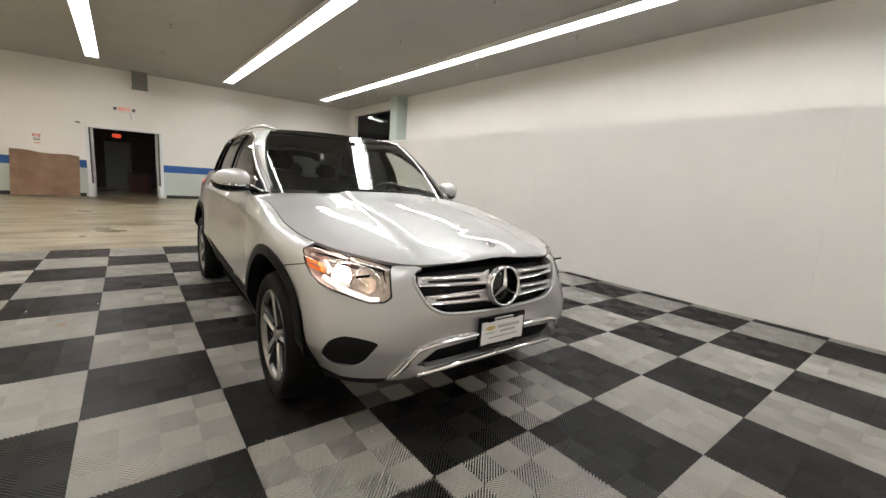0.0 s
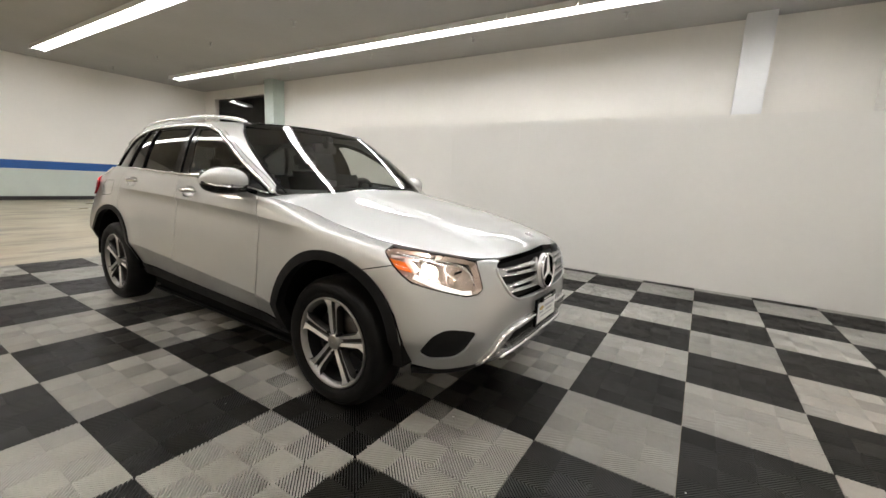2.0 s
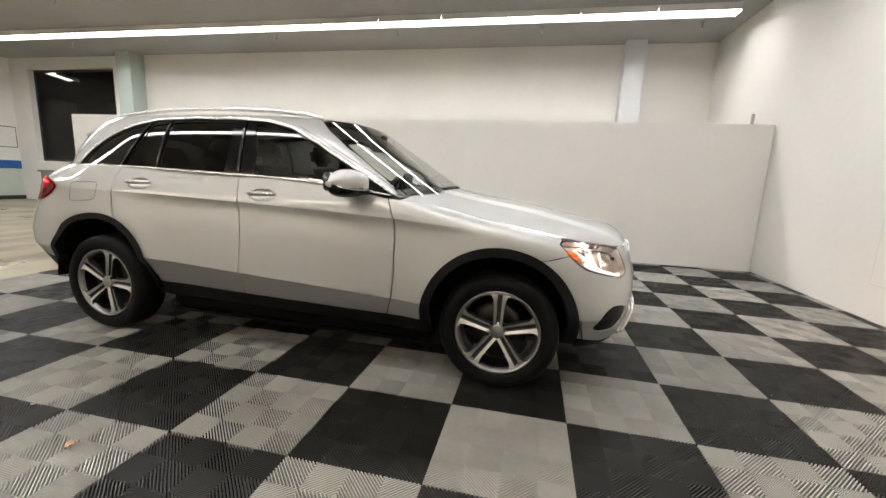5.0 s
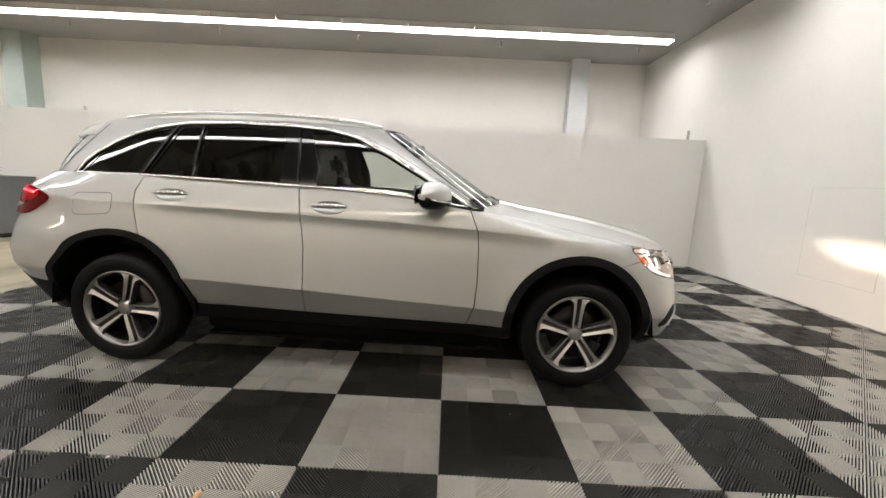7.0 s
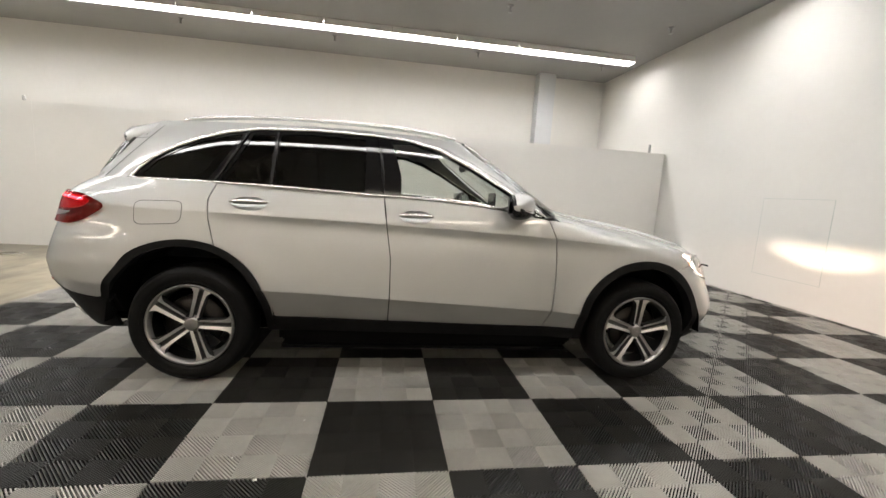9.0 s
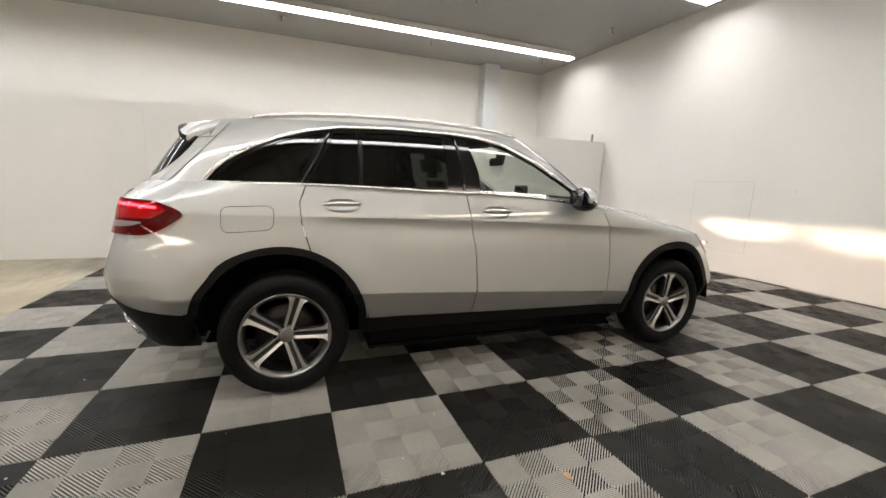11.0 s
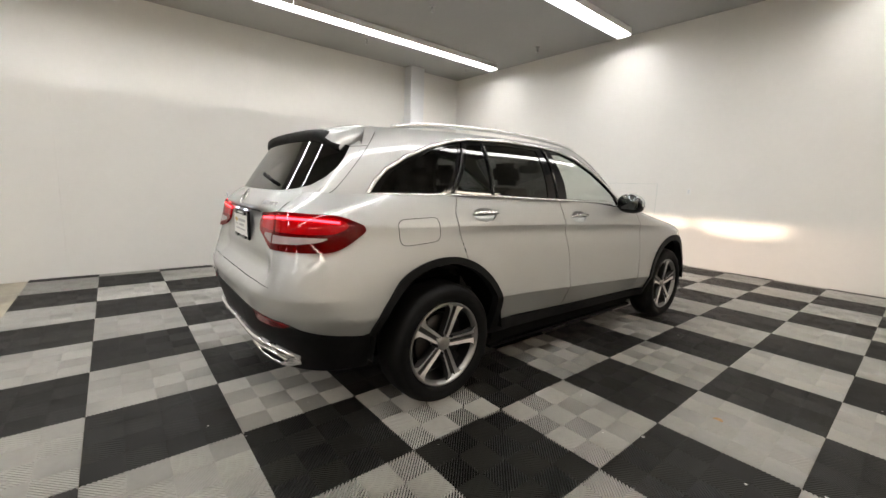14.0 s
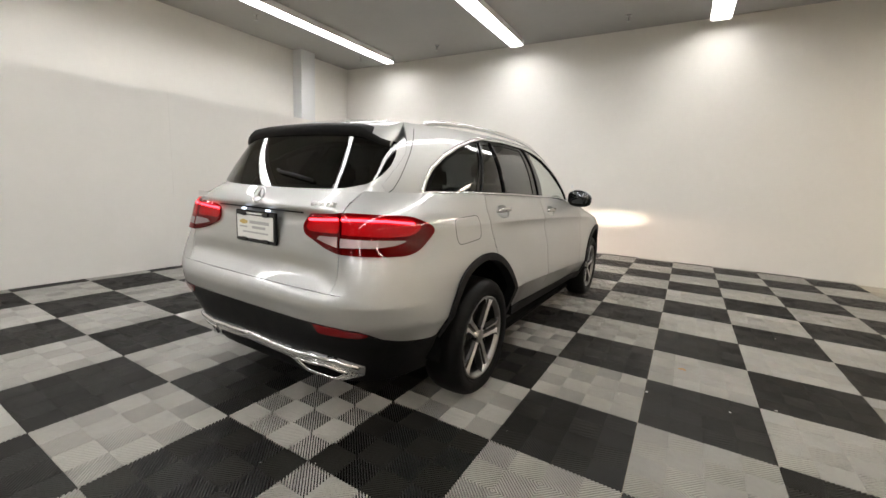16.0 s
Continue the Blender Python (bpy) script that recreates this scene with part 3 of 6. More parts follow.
PAINT = paint_material()
CLAD = material("charcoal_grained_plastic", (0.008, 0.008, 0.0083), 0.55, vary=0.2, scale=12, bump=0.1, bump_scale=500, spec=0.14)
GLOSSBLACK = material("gloss_black_trim", (0.006, 0.006, 0.007), 0.08, spec=0.4)
RUBBER = material("tyre_rubber", (0.0065, 0.0064, 0.0063), 0.6, vary=0.3, scale=20, bump=0.08, bump_scale=200, spec=0.14)
VOID = material("dark_underbody", (0.004, 0.004, 0.004), 0.9, spec=0.1)
RIM = material("machined_alloy", (0.62, 0.61, 0.60), 0.34, 0.85, vary=0.06, scale=30)
RIMGREY = material("brake_dusted_alloy", (0.30, 0.292, 0.28), 0.36, 0.85, vary=0.2, scale=25)
RIMDARK = material("grey_lacquered_alloy", (0.018, 0.018, 0.019), 0.35, 0.6, vary=0.1, scale=20)
WEB = material("grey_alloy_web", (0.07, 0.069, 0.067), 0.4, 0.7, vary=0.1, scale=20)
DISC = material("brake_disc_steel", (0.045, 0.042, 0.04), 0.35, 0.9, vary=0.2, scale=40)
TRIM = material("polished_trim", (0.78, 0.78, 0.78), 0.12, 1.0)
SKID = material("silver_lacquered_trim", (0.62, 0.62, 0.62), 0.22, 0.7, coat=0.6)
LEATHER = material("black_leather", (0.03, 0.029, 0.027), 0.5, vary=0.2, scale=10, bump=0.15, bump_scale=250)
LINING = material("pale_headlining", (0.32, 0.31, 0.29), 0.9, vary=0.08, scale=8)
GLASS = glass_material("clear_car_glass", (0.86, 0.89, 0.86), base=0.075)
PRIVACY = glass_material("privacy_glass", (0.072, 0.077, 0.077), base=0.055)
LENS = glass_material("clear_lamp_lens", (0.95, 0.95, 0.93))
REDLENS = glass_material("red_lamp_lens", (0.66, 0.035, 0.055), base=0.035, edge=0.5)
REDCUP = material("red_lamp_reflector", (0.16, 0.008, 0.010), 0.35, 0.2, bump=0.5, bump_scale=70)
REDGLOW = material("lit_red_diffuser", (0.5, 0.02, 0.03), 0.3, emit=(0.95, 0.012, 0.075), power=0.30, vary=0.3, scale=14, bump=0.5, bump_scale=50)
REDLED = material("lit_red_light_guide", (0.6, 0.02, 0.02), 0.3, emit=(1.0, 0.45, 0.45), power=18.0)
PALECUP = material("pale_lamp_reflector", (0.40, 0.27, 0.28), 0.3, 0.6, bump=0.6, bump_scale=45)
REFLECT = material("red_reflector", (0.16, 0.008, 0.01), 0.2, coat=0.5)
AMBER = material("amber_marker", (0.8, 0.16, 0.02), 0.25, emit=(1.0, 0.22, 0.02), power=0.25)
BULB = material("lit_headlamp_bulb", (1, 1, 1), 0.3, emit=(1.0, 0.86, 0.68), power=16.0)
BULB_LOW = material("lit_side_bulb", (1, 1, 1), 0.3, emit=(1.0, 0.80, 0.60), power=3.0)
CUP = material("headlamp_reflector", (0.62, 0.53, 0.48), 0.25, 0.4, vary=0.25, scale=40)
BRIGHT = material("bright_headlamp_facet", (0.86, 0.84, 0.82), 0.22, 0.25)
DRL = material("lit_headlamp_strip", (1, 1, 1), 0.3, emit=(1.0, 0.95, 0.88), power=0.9)
PLATE = material("white_dealer_card", (0.72, 0.72, 0.70), 0.45)
GOLD = material("gold_print", (0.5, 0.36, 0.12), 0.5)
PRINT = material("grey_print", (0.40, 0.40, 0.41), 0.5)
PLATELED = material("lit_plate_lamp", (0.9, 0.92, 1.0), 0.3, emit=(0.75, 0.82, 1.0), power=3.0)
# wing mirror glass in a dark metal colour
DARK_MIRROR = material("dark_mirror_glass", (0.16, 0.17, 0.18), 0.04, 1.0)
GAP = material("dark_shut_line", (0.012, 0.012, 0.012), 0.8)


# ---- car shape: smooth curves through a few stations ----
def spline(*pts):
    """A smooth curve through (position, value) pairs, flat beyond its ends."""
    px, py = (np.array(c, float) for c in zip(*pts))
    d = np.gradient(py, px) if len(px) > 2 else np.full(len(px), (py[-1] - py[0]) / (px[-1] - px[0]))

    def at(v):
        v = np.clip(np.asarray(v, float), px[0], px[-1])
        i = np.clip(np.searchsorted(px, v, "right") - 1, 0, len(px) - 2)
        h = px[i + 1] - px[i]
        t = (v - px[i]) / h
        return (py[i] * (1 + 2 * t) * (1 - t) ** 2 + py[i + 1] * t * t * (3 - 2 * t) + h * (d[i] * t * (1 - t) ** 2 - d[i + 1] * t * t * (1 - t)))
    return at


def smooth(a, b, v):
    t = np.clip((np.asarray(v, float) - a) / (b - a), 0, 1)
    return t * t * (3 - 2 * t)


def corner(theta, p):
    s, c = np.abs(np.sin(theta)), np.abs(np.cos(theta))
    rho = (s ** p + c ** p) ** (-1 / p)
    return s * rho, c * rho


WB = 2.862
YA, YB, LF, LR = 0.10, 2.86, 1.15, 1.15
edge_z = spline((-1.05, 0.863), (-0.9, 0.861), (-0.75, 0.857), (-0.6, 0.856), (-0.45, 0.879), (-0.25, 0.915), (0.0, 0.972), (0.3, 1.035), (0.5, 1.068), (0.71, 1.085), (0.97, 1.122),
                (1.54, 1.161), (1.86, 1.168), (2.4, 1.182), (2.75, 1.187), (3.3, 1.184), (4.05, 1.188))
nose_y = spline((0.2, -0.70), (0.34, -0.778), (0.45, -0.806), (0.6, -0.815), (0.75, -0.805), (0.85, -0.785), (1.0, -0.74))
nose_p = spline((0.3, 3.3), (0.5, 3.4), (0.68, 2.8), (0.85, 2.4), (1.0, 2.3))
tail_y = spline((0.2, 3.62), (0.38, 3.735), (0.5, 3.768), (0.62, 3.790), (0.69, 3.802), (0.712, 3.796), (0.745, 3.760), (0.775, 3.724), (0.9, 3.706), (1.02, 3.690), (1.072, 3.684), (1.10, 3.712), (1.14, 3.690), (1.2, 3.622), (1.3, 3.52))
tail_side = spline((0.2, 3.62), (0.5, 3.765), (0.62, 3.795), (0.70, 3.797), (0.85, 3.762), (1.0, 3.722), (1.1, 3.70), (1.2, 3.61), (1.3, 3.52))
tail_p = spline((0.4, 4.8), (0.75, 5.4), (0.9, 5.4), (1.09, 5.2), (1.2, 3.6))
crease = spline((-0.3, 0.925), (0.3, 0.95), (0.7, 0.972), (1.5, 0.997), (2.5, 1.02), (3.2, 1.03))


def sill_crease(S):
    return 0.546 + 0.05 * (np.clip(S, 0.2, 2.8) - 1.7)


def crease_lines():
    """Closely paired points along the two creases of the side, which keep them sharp."""
    return [(float(s), float(f(s)) + d) for s in np.arange(-0.25, 3.15, 0.024) for f in (sill_crease, crease) for d in (-0.005, 0.005)] + [(float(s), 0.70 + d) for s in np.arange(3.2, 4.0, 0.02) for d in (-0.012, -0.004, 0.004)]


shoulder = spline((0.1, 0.935), (0.5, 0.925), (0.9, 0.905), (1.4, 0.889), (2.0, 0.884), (3.0, 0.882))


def body_width(S, z):
    """Half the width: out to the sill crease, leaning in to the shoulder crease, and further in up to the belt."""
    zl = sill_crease(S)
    zc = crease(S)
    ws = shoulder(S)
    low = 0.942 - 0.070 * (np.clip(zl - z, 0, 1) / 0.16)
    v = np.clip((z - zl) / (zc - zl), 0, 1)
    dip = 0.014 * smooth(0.1, 0.75, S) * (1 - smooth(2.3, 2.9, S))
    mid = 0.942 - (0.942 - ws) * v - dip * np.sin(np.pi * v ** 5.0) ** 1.2
    u = np.clip((z - zc) / (1.19 - zc), 0, 1.3)
    top = ws - 0.068 * u ** 1.1
    w = np.where(z < zl, low, np.where(z < zc, mid, top))
    flare = 0.018 * np.exp(-((np.hypot(S, z - 0.36) - 0.47) / 0.10) ** 2) + 0.013 * np.exp(-((np.hypot(S - WB, z - 0.36) - 0.50) / 0.10) ** 2)
    tuck = smooth(3.22, 3.5, S) * (0.05 * np.clip(0.70 - z, 0, 0.2) / 0.2 - 0.006 * np.exp(-((z - 0.70) / 0.03) ** 2))
    waist = 0.024 * smooth(3.02, 3.26, S) * smooth(0.80, 1.0, z)
    return (np.maximum(w, 0.7) + flare * (z > 0.3) - tuck - waist) * (1 - 0.03 * smooth(2.9, 3.7, S))


def body(S, z):
    """Lower body: S is the place along the car at the sides and runs round nose and tail; z is the height."""
    S, z = np.broadcast_arrays(np.asarray(S, float), np.asarray(z, float))
    W = body_width(S, z)
    roll = 1 - np.sqrt(1 - np.clip((z - edge_z(S) + 0.09) / 0.0905, 0, 1) ** 2)
    W = W - roll * 0.075 * (1 - smooth(0.25, 0.75, S))
    yf = nose_y(z) + roll * 0.010
    yr = tail_y(z)
    X, T = corner(np.pi / 2 * (1 - np.clip((YA - S) / LF, 0, 1)), nose_p(z))
    X2, T2 = corner(np.pi / 2 * (1 - np.clip((S - YB) / LR, 0, 1)), tail_p(z))
    k = smooth(0.50, 0.80, X2)
    yr = yr * (1 - k) + tail_side(z) * k
    flat = 0.015 * np.exp(-((X - 0.52) / 0.17) ** 2) * smooth(0.5, 0.66, z)
    y = np.where(S < YA, YA - (YA - yf) * T - flat * (S < YA), np.where(S > YB, YB + (yr - YB) * T2, S))
    x = W * np.where(S < YA, X, np.where(S > YB, X2, 1.0))
    return np.stack([x, y, z], -1)


def body_s(y, z):
    """S on the side of the lower body, from the place along the car."""
    y, z = np.asarray(y, float), np.asarray(z, float)
    p = nose_p(z)
    t = np.clip((YA - y) / (YA - nose_y(z)), 0, 1)
    f = YA - LF * (1 - np.arctan2((1 - t ** p) ** (1 / p), t) / (np.pi / 2))
    q = tail_p(z)
    t = np.clip((y - YB) / (tail_y(z) - YB), 0, 1)
    r = YB + LR * (1 - np.arctan2((1 - t ** q) ** (1 / q), t) / (np.pi / 2))
    return np.where(y < YA, f, np.where(y > YB, r, y))


def nose_s(x, z):
    """S on the nose, from the distance to the middle."""
    p = nose_p(z)
    X = np.clip(np.asarray(x, float) / 0.94, 0, 1)
    return YA - LF * (1 - np.arctan2(X, (1 - X ** p) ** (1 / p)) / (np.pi / 2))


def tail_s(x, z):
    p = tail_p(z)
    X = np.clip(np.asarray(x, float) / 0.94, 0, 1)
    return YB + LR * (1 - np.arctan2(X, (1 - X ** p) ** (1 / p)) / (np.pi / 2))


# bonnet and roof are height fields
hood_mid = spline((-0.82, 0.858), (-0.785, 0.868), (-0.76, 0.896), (-0.70, 0.928), (-0.5, 0.967), (-0.2, 1.026), (0.1, 1.071), (0.3, 1.099), (0.45, 1.128), (0.7, 1.15))
EDGE_S = np.linspace(-1.05, 0.75, 200)
EDGE = body(EDGE_S, edge_z(EDGE_S))


def hood(x, y):
    x, y = np.broadcast_arrays(np.asarray(x, float), np.asarray(y, float))
    xe = np.interp(y, EDGE[:, 1], EDGE[:, 0])
    ze = np.interp(y, EDGE[:, 1], EDGE[:, 2])
    k = np.clip(np.abs(x) / np.maximum(xe, 0.02), 0, 1.2)
    dome = 0.015 * (1 - smooth(0.33, 0.42, np.abs(x) + 0.06 * y)) * smooth(-0.8, -0.45, y)
    z = hood_mid(y) + (ze - hood_mid(y)) * k ** 2.1 + dome
    return np.stack([x, y, z], -1)


roof_mid = spline((1.0, 1.56), (1.17, 1.585), (1.5, 1.612), (2.0, 1.626), (2.5, 1.622), (3.0, 1.602), (3.45, 1.565))
roof_drop = spline((1.0, 0.035), (2.0, 0.040), (3.0, 0.046), (3.45, 0.05))


def roof(x, y):
    x, y = np.broadcast_arrays(np.asarray(x, float), np.asarray(y, float))
    return np.stack([x, y, roof_mid(y) - roof_drop(y) * (np.abs(x) / 0.63) ** 2.3], -1)


GA0, GB, GLF, GLR, GZ = 1.25, 2.86, 1.0, 1.0, 1.10


def cabin_plan(S, u):
    W = 0.846 - 0.136 * u - 0.08 * np.maximum(u, 0) ** 4
    yf, yr = 0.42 + 0.76 * np.maximum(u, 0) ** 0.96, 3.675 - 0.31 * u
    ya = 1.1 + 0.45 * u
    X, T = corner(np.pi / 2 * (1 - np.clip((GA0 - S) / GLF, 0, 1)), 3.3 + 1.7 * u)
    X2, T2 = corner(np.pi / 2 * (1 - np.clip((S - GB) / GLR, 0, 1)), 3.8 + 3.0 * u)
    mid = ya + (np.clip(S, GA0, GB) - GA0) / (GB - GA0) * (GB - ya)
    y = np.where(S < GA0, ya - (ya - yf) * T, np.where(S > GB, GB + (yr - GB) * T2, mid))
    x = W * np.where(S < GA0, X, np.where(S > GB, X2, 1.0)) * (1 - 0.026 * ((y - 2.0) / 1.2) ** 2 - 0.05 * smooth(2.5, 3.5, y) - (0.018 + 0.10 * np.maximum(u, 0)) * smooth(2.72, 3.34, y))
    return x, y


def cabin(S, z):
    """Pillars and windows, from the belt line up to the roof's edge."""
    S, z = np.broadcast_arrays(np.asarray(S, float), np.asarray(z, float))
    xt, yt = cabin_plan(S, np.ones_like(S))
    zt = roof(xt, yt)[..., 2]
    u = np.clip((z - GZ) / (zt - GZ), -0.1, 1.0)
    x, y = cabin_plan(S, u)
    return np.stack([x, y, GZ + u * (zt - GZ)], -1)


CABIN_S = np.linspace(GA0 - GLF, GB + GLR, 1200)


def cabin_s(y, z):
    """S on the side of the cabin, from the place along the car."""
    y, z = np.broadcast_arrays(np.asarray(y, float), np.asarray(z, float))
    return np.array([np.interp(a, cabin(CABIN_S, b)[:, 1], CABIN_S) for a, b in zip(y.ravel(), z.ravel())]).reshape(y.shape)


def cabin_front_s(x, z, rear=False):
    x, z = np.broadcast_arrays(np.asarray(x, float), np.asarray(z, float))
    half = CABIN_S[CABIN_S > 2.0][::-1] if rear else CABIN_S[CABIN_S < 2.0]
    return np.array([np.interp(a, np.maximum.accumulate(cabin(half, b)[:, 0]), half) for a, b in zip(x.ravel(), z.ravel())]).reshape(x.shape)


# ---- panels: an outline on a surface, filled with a fine net ----
def dense(poly, step):
    out = []
    for a, b in zip(poly, poly[1:] + poly[:1]):
        n = max(1, int(np.ceil(np.hypot(b[0] - a[0], b[1] - a[1]) / step)))
        out += [(a[0] + (b[0] - a[0]) * k / n, a[1] + (b[1] - a[1]) * k / n) for k in range(n)]
    return out


def rounded(poly, r, n=4):
    """The outline with its corners rounded off."""
    out = []
    for i, p in enumerate(poly):
        a, p, c = (np.array(q, float) for q in (poly[i - 1], p, poly[(i + 1) % len(poly)]))
        k = min(r, np.linalg.norm(a - p) * 0.45, np.linalg.norm(c - p) * 0.45)
        s, e = p + (a - p) / max(np.linalg.norm(a - p), 1e-9) * k, p + (c - p) / max(np.linalg.norm(c - p), 1e-9) * k
        out += [tuple((1 - t) ** 2 * s + 2 * t * (1 - t) * p + t * t * e) for t in np.linspace(0, 1, n)]
    return out


def inside(pts, poly):
    p, hit = np.asarray(poly, float), np.zeros(len(pts), bool)
    for a, b in zip(p, np.roll(p, -1, 0)):
        cut = (a[1] > pts[:, 1]) != (b[1] > pts[:, 1])
        with np.errstate(divide="ignore", invalid="ignore"):
            hit ^= cut & (pts[:, 0] < (b[0] - a[0]) * (pts[:, 1] - a[1]) / (b[1] - a[1]) + a[0])
    return hit


def clear_of(pts, poly, gap):
    p, ok = np.asarray(poly, float), np.ones(len(pts), bool)
    for a, b in zip(p, np.roll(p, -1, 0)):
        d = b - a
        t = np.clip(((pts - a) @ d) / max(d @ d, 1e-12), 0, 1)
        ok &= np.linalg.norm(pts - a - t[:, None] * d, axis=1) > gap
    return ok


def frame_of(fn, uv, off):
    """Places and outward normals of points on a surface."""
    e = 0.004
    a, b = uv[:, 0], uv[:, 1]
    p = fn(a, b)
    n = np.cross(fn(a + e, b) - fn(a - e, b), fn(a, b + e) - fn(a, b - e))
    n /= np.maximum(np.linalg.norm(n, axis=1), 1e-9)[:, None]
    return p + n * np.asarray(off).reshape(-1, 1), n


def net(fn, poly, holes=(), step=0.03, off=0.0, thick=0.012, side=1, both=False, shape=None, up=(1, 0, 0.15), lines=()):
    """Vertices, faces and normals of a panel: outline and holes in the surface's own two measures. side -1 mirrors it, both joins the two halves."""
    loops = [dense(list(poly), step)] + [dense(list(h), step) for h in holes]
    lo, hi = np.min(loops[0], 0), np.max(loops[0], 0)
    g = np.stack(np.meshgrid(np.arange(lo[0] + step * 0.37, hi[0], step), np.arange(lo[1] + step * 0.41, hi[1], step)), -1).reshape(-1, 2)
    keep = inside(g, loops[0]) & clear_of(g, loops[0], step * 0.45)
    for h in loops[1:]:
        keep &= ~inside(g, h) & clear_of(g, h, step * 0.45)
    pts, edges, k = [], [], 0
    for lp in loops:
        pts += lp
        edges += [(k + i, k + (i + 1) % len(lp)) for i in range(len(lp))]
        k += len(lp)
    if len(lines):
        q = np.asarray(lines, float)
        ok = inside(q, loops[0]) & clear_of(q, loops[0], 0.004)
        for h in loops[1:]:
            ok &= ~inside(q, h) & clear_of(q, h, 0.004)
        away = np.ones(len(g), bool)
        for p in q[ok]:
            away &= np.hypot(g[:, 0] - p[0], g[:, 1] - p[1]) > step * 0.4
        keep &= away
        pts += [tuple(p) for p in q[ok]]
    pts += [tuple(q) for q in g[keep]]
    from_cdt = geometry.delaunay_2d_cdt([Vector(q) for q in pts], edges, [], 0, 1e-5)
    uv = np.array([tuple(v) for v in from_cdt[0]])
    tri = np.array([f for f in from_cdt[2] if len(f) == 3])
    mid = uv[tri].mean(1)
    ok = inside(mid, loops[0])
    for h in loops[1:]:
        ok &= ~inside(mid, h)
    tri = tri[ok]
    offs = np.full(len(uv), off) if shape is None else off + shape(uv)
    p, n = frame_of(fn, uv, offs)
    if (n @ np.array(up, float)).mean() < 0:
        p, n = frame_of(fn, uv, -offs)
        n = -n
    q = p[tri]
    flip = (np.cross(q[:, 1] - q[:, 0], q[:, 2] - q[:, 0]) * n[tri[:, 0]]).sum(1) < 0
    tri[flip] = tri[flip][:, ::-1]
    verts, norms, faces = [p], [n], [tri]
    if thick:
        count = {}
        for t in tri:
            for a, b in ((t[0], t[1]), (t[1], t[2]), (t[2], t[0])):
                count[(a, b)] = 1
        rim = [(a, b) for a, b in count if (b, a) not in count and not (both and abs(p[a][0]) < 1e-4 and abs(p[b][0]) < 1e-4)]
        if rim:
            ids = sorted({i for e in rim for i in e})
            at = {v: i for i, v in enumerate(ids)}
            base, inner = len(p), len(p) + len(ids)
            verts += [p[ids], p[ids] - n[ids] * thick]
            side_n = np.zeros((len(ids), 3))
            for a, b in rim:
                s = np.cross(p[b] - p[a], n[a])
                s /= max(np.linalg.norm(s), 1e-9)
                side_n[at[a]] += s
                side_n[at[b]] += s
            side_n *= np.sign(thick) / np.maximum(np.linalg.norm(side_n, axis=1), 1e-9)[:, None]
            norms += [side_n, side_n]
            faces.append(np.array([t for a, b in rim for t in ((base + at[b], base + at[a], inner + at[a]), (base + at[b], inner + at[a], inner + at[b]))]))
    v, nn, f = np.concatenate(verts), np.concatenate(norms), np.concatenate(faces)
    flipx = np.array([-1, 1, 1])
    if both:
        return np.concatenate([v, v * flipx]), np.concatenate([f, f[:, ::-1] + len(v)]), np.concatenate([nn, nn * flipx])
    if side < 0:
        return v * flipx, f[:, ::-1], nn * flipx
    return v, f, nn


def panel(name, mat, parent, fn, poly, label="", **kw):
    v, f, n = net(fn, poly, **kw)
    me = bpy.data.meshes.new(name)
    me.from_pydata(v.tolist(), [], f.tolist())
    me.materials.append(mat)
    me.shade_smooth()
    me.normals_split_custom_set_from_vertices(n.tolist())
    ob = new(name, me)
    ob.parent = parent
    return tagged(ob, label) if label else ob


def strip(name, mat, parent, pts, nrm, w, h, label="", closed=False, side=1):
    """A bar of oval section along a line that lies on a surface."""
    p, n = np.asarray(pts, float), np.asarray(nrm, float)
    t = np.roll(p, -1, 0) - np.roll(p, 1, 0)
    if not closed:
        t[0], t[-1] = p[1] - p[0], p[-1] - p[-2]
    t /= np.maximum(np.linalg.norm(t, axis=1), 1e-9)[:, None]
    b = np.cross(n, t)
    ring = [(math.cos(a), math.sin(a)) for a in np.linspace(0, 2 * math.pi, 8, endpoint=False)]
    bm = bmesh.new()
    rows = []
    for i in range(len(p)):
        rows.append([bm.verts.new(((p[i] + b[i] * c * w / 2 + n[i] * s * h) * (side, 1, 1)).tolist()) for c, s in ring])
    for i in range(len(rows) if closed else len(rows) - 1):
        for k in range(8):
            bm.faces.new([rows[i][k], rows[i][(k + 1) % 8], rows[(i + 1) % len(rows)][(k + 1) % 8], rows[(i + 1) % len(rows)][k]])
    if not closed:
        bm.faces.new(rows[0])
        bm.faces.new(rows[-1])
    bmesh.ops.recalc_face_normals(bm, faces=bm.faces)
    return part(name, bm, mat, parent, label, True)


def on(fn, uv, off=0.0, step=0.03, closed=False):
    """A line laid on a surface."""
    uv = [tuple(map(float, q)) for q in uv]
    d = dense(uv, step) if closed else dense(uv, step)[: -max(1, int(np.ceil(np.hypot(uv[0][0] - uv[-1][0], uv[0][1] - uv[-1][1]) / step)))] + [uv[-1]]
    p, n = frame_of(fn, np.array(d), off)
    flip = (n[:, 0] * np.maximum(p[:, 0], 0.02) + n[:, 1] * (p[:, 1] - 1.45) * 0.5 + n[:, 2] * 0.2).mean() < 0
    return frame_of(fn, np.array(d), -off)[0] if flip else p, -n if flip else n


def arc(cy, cz, r, a0, a1, n=24):
    return [(cy + r * math.cos(math.radians(a)), cz + r * math.sin(math.radians(a))) for a in np.linspace(a0, a1, n)]


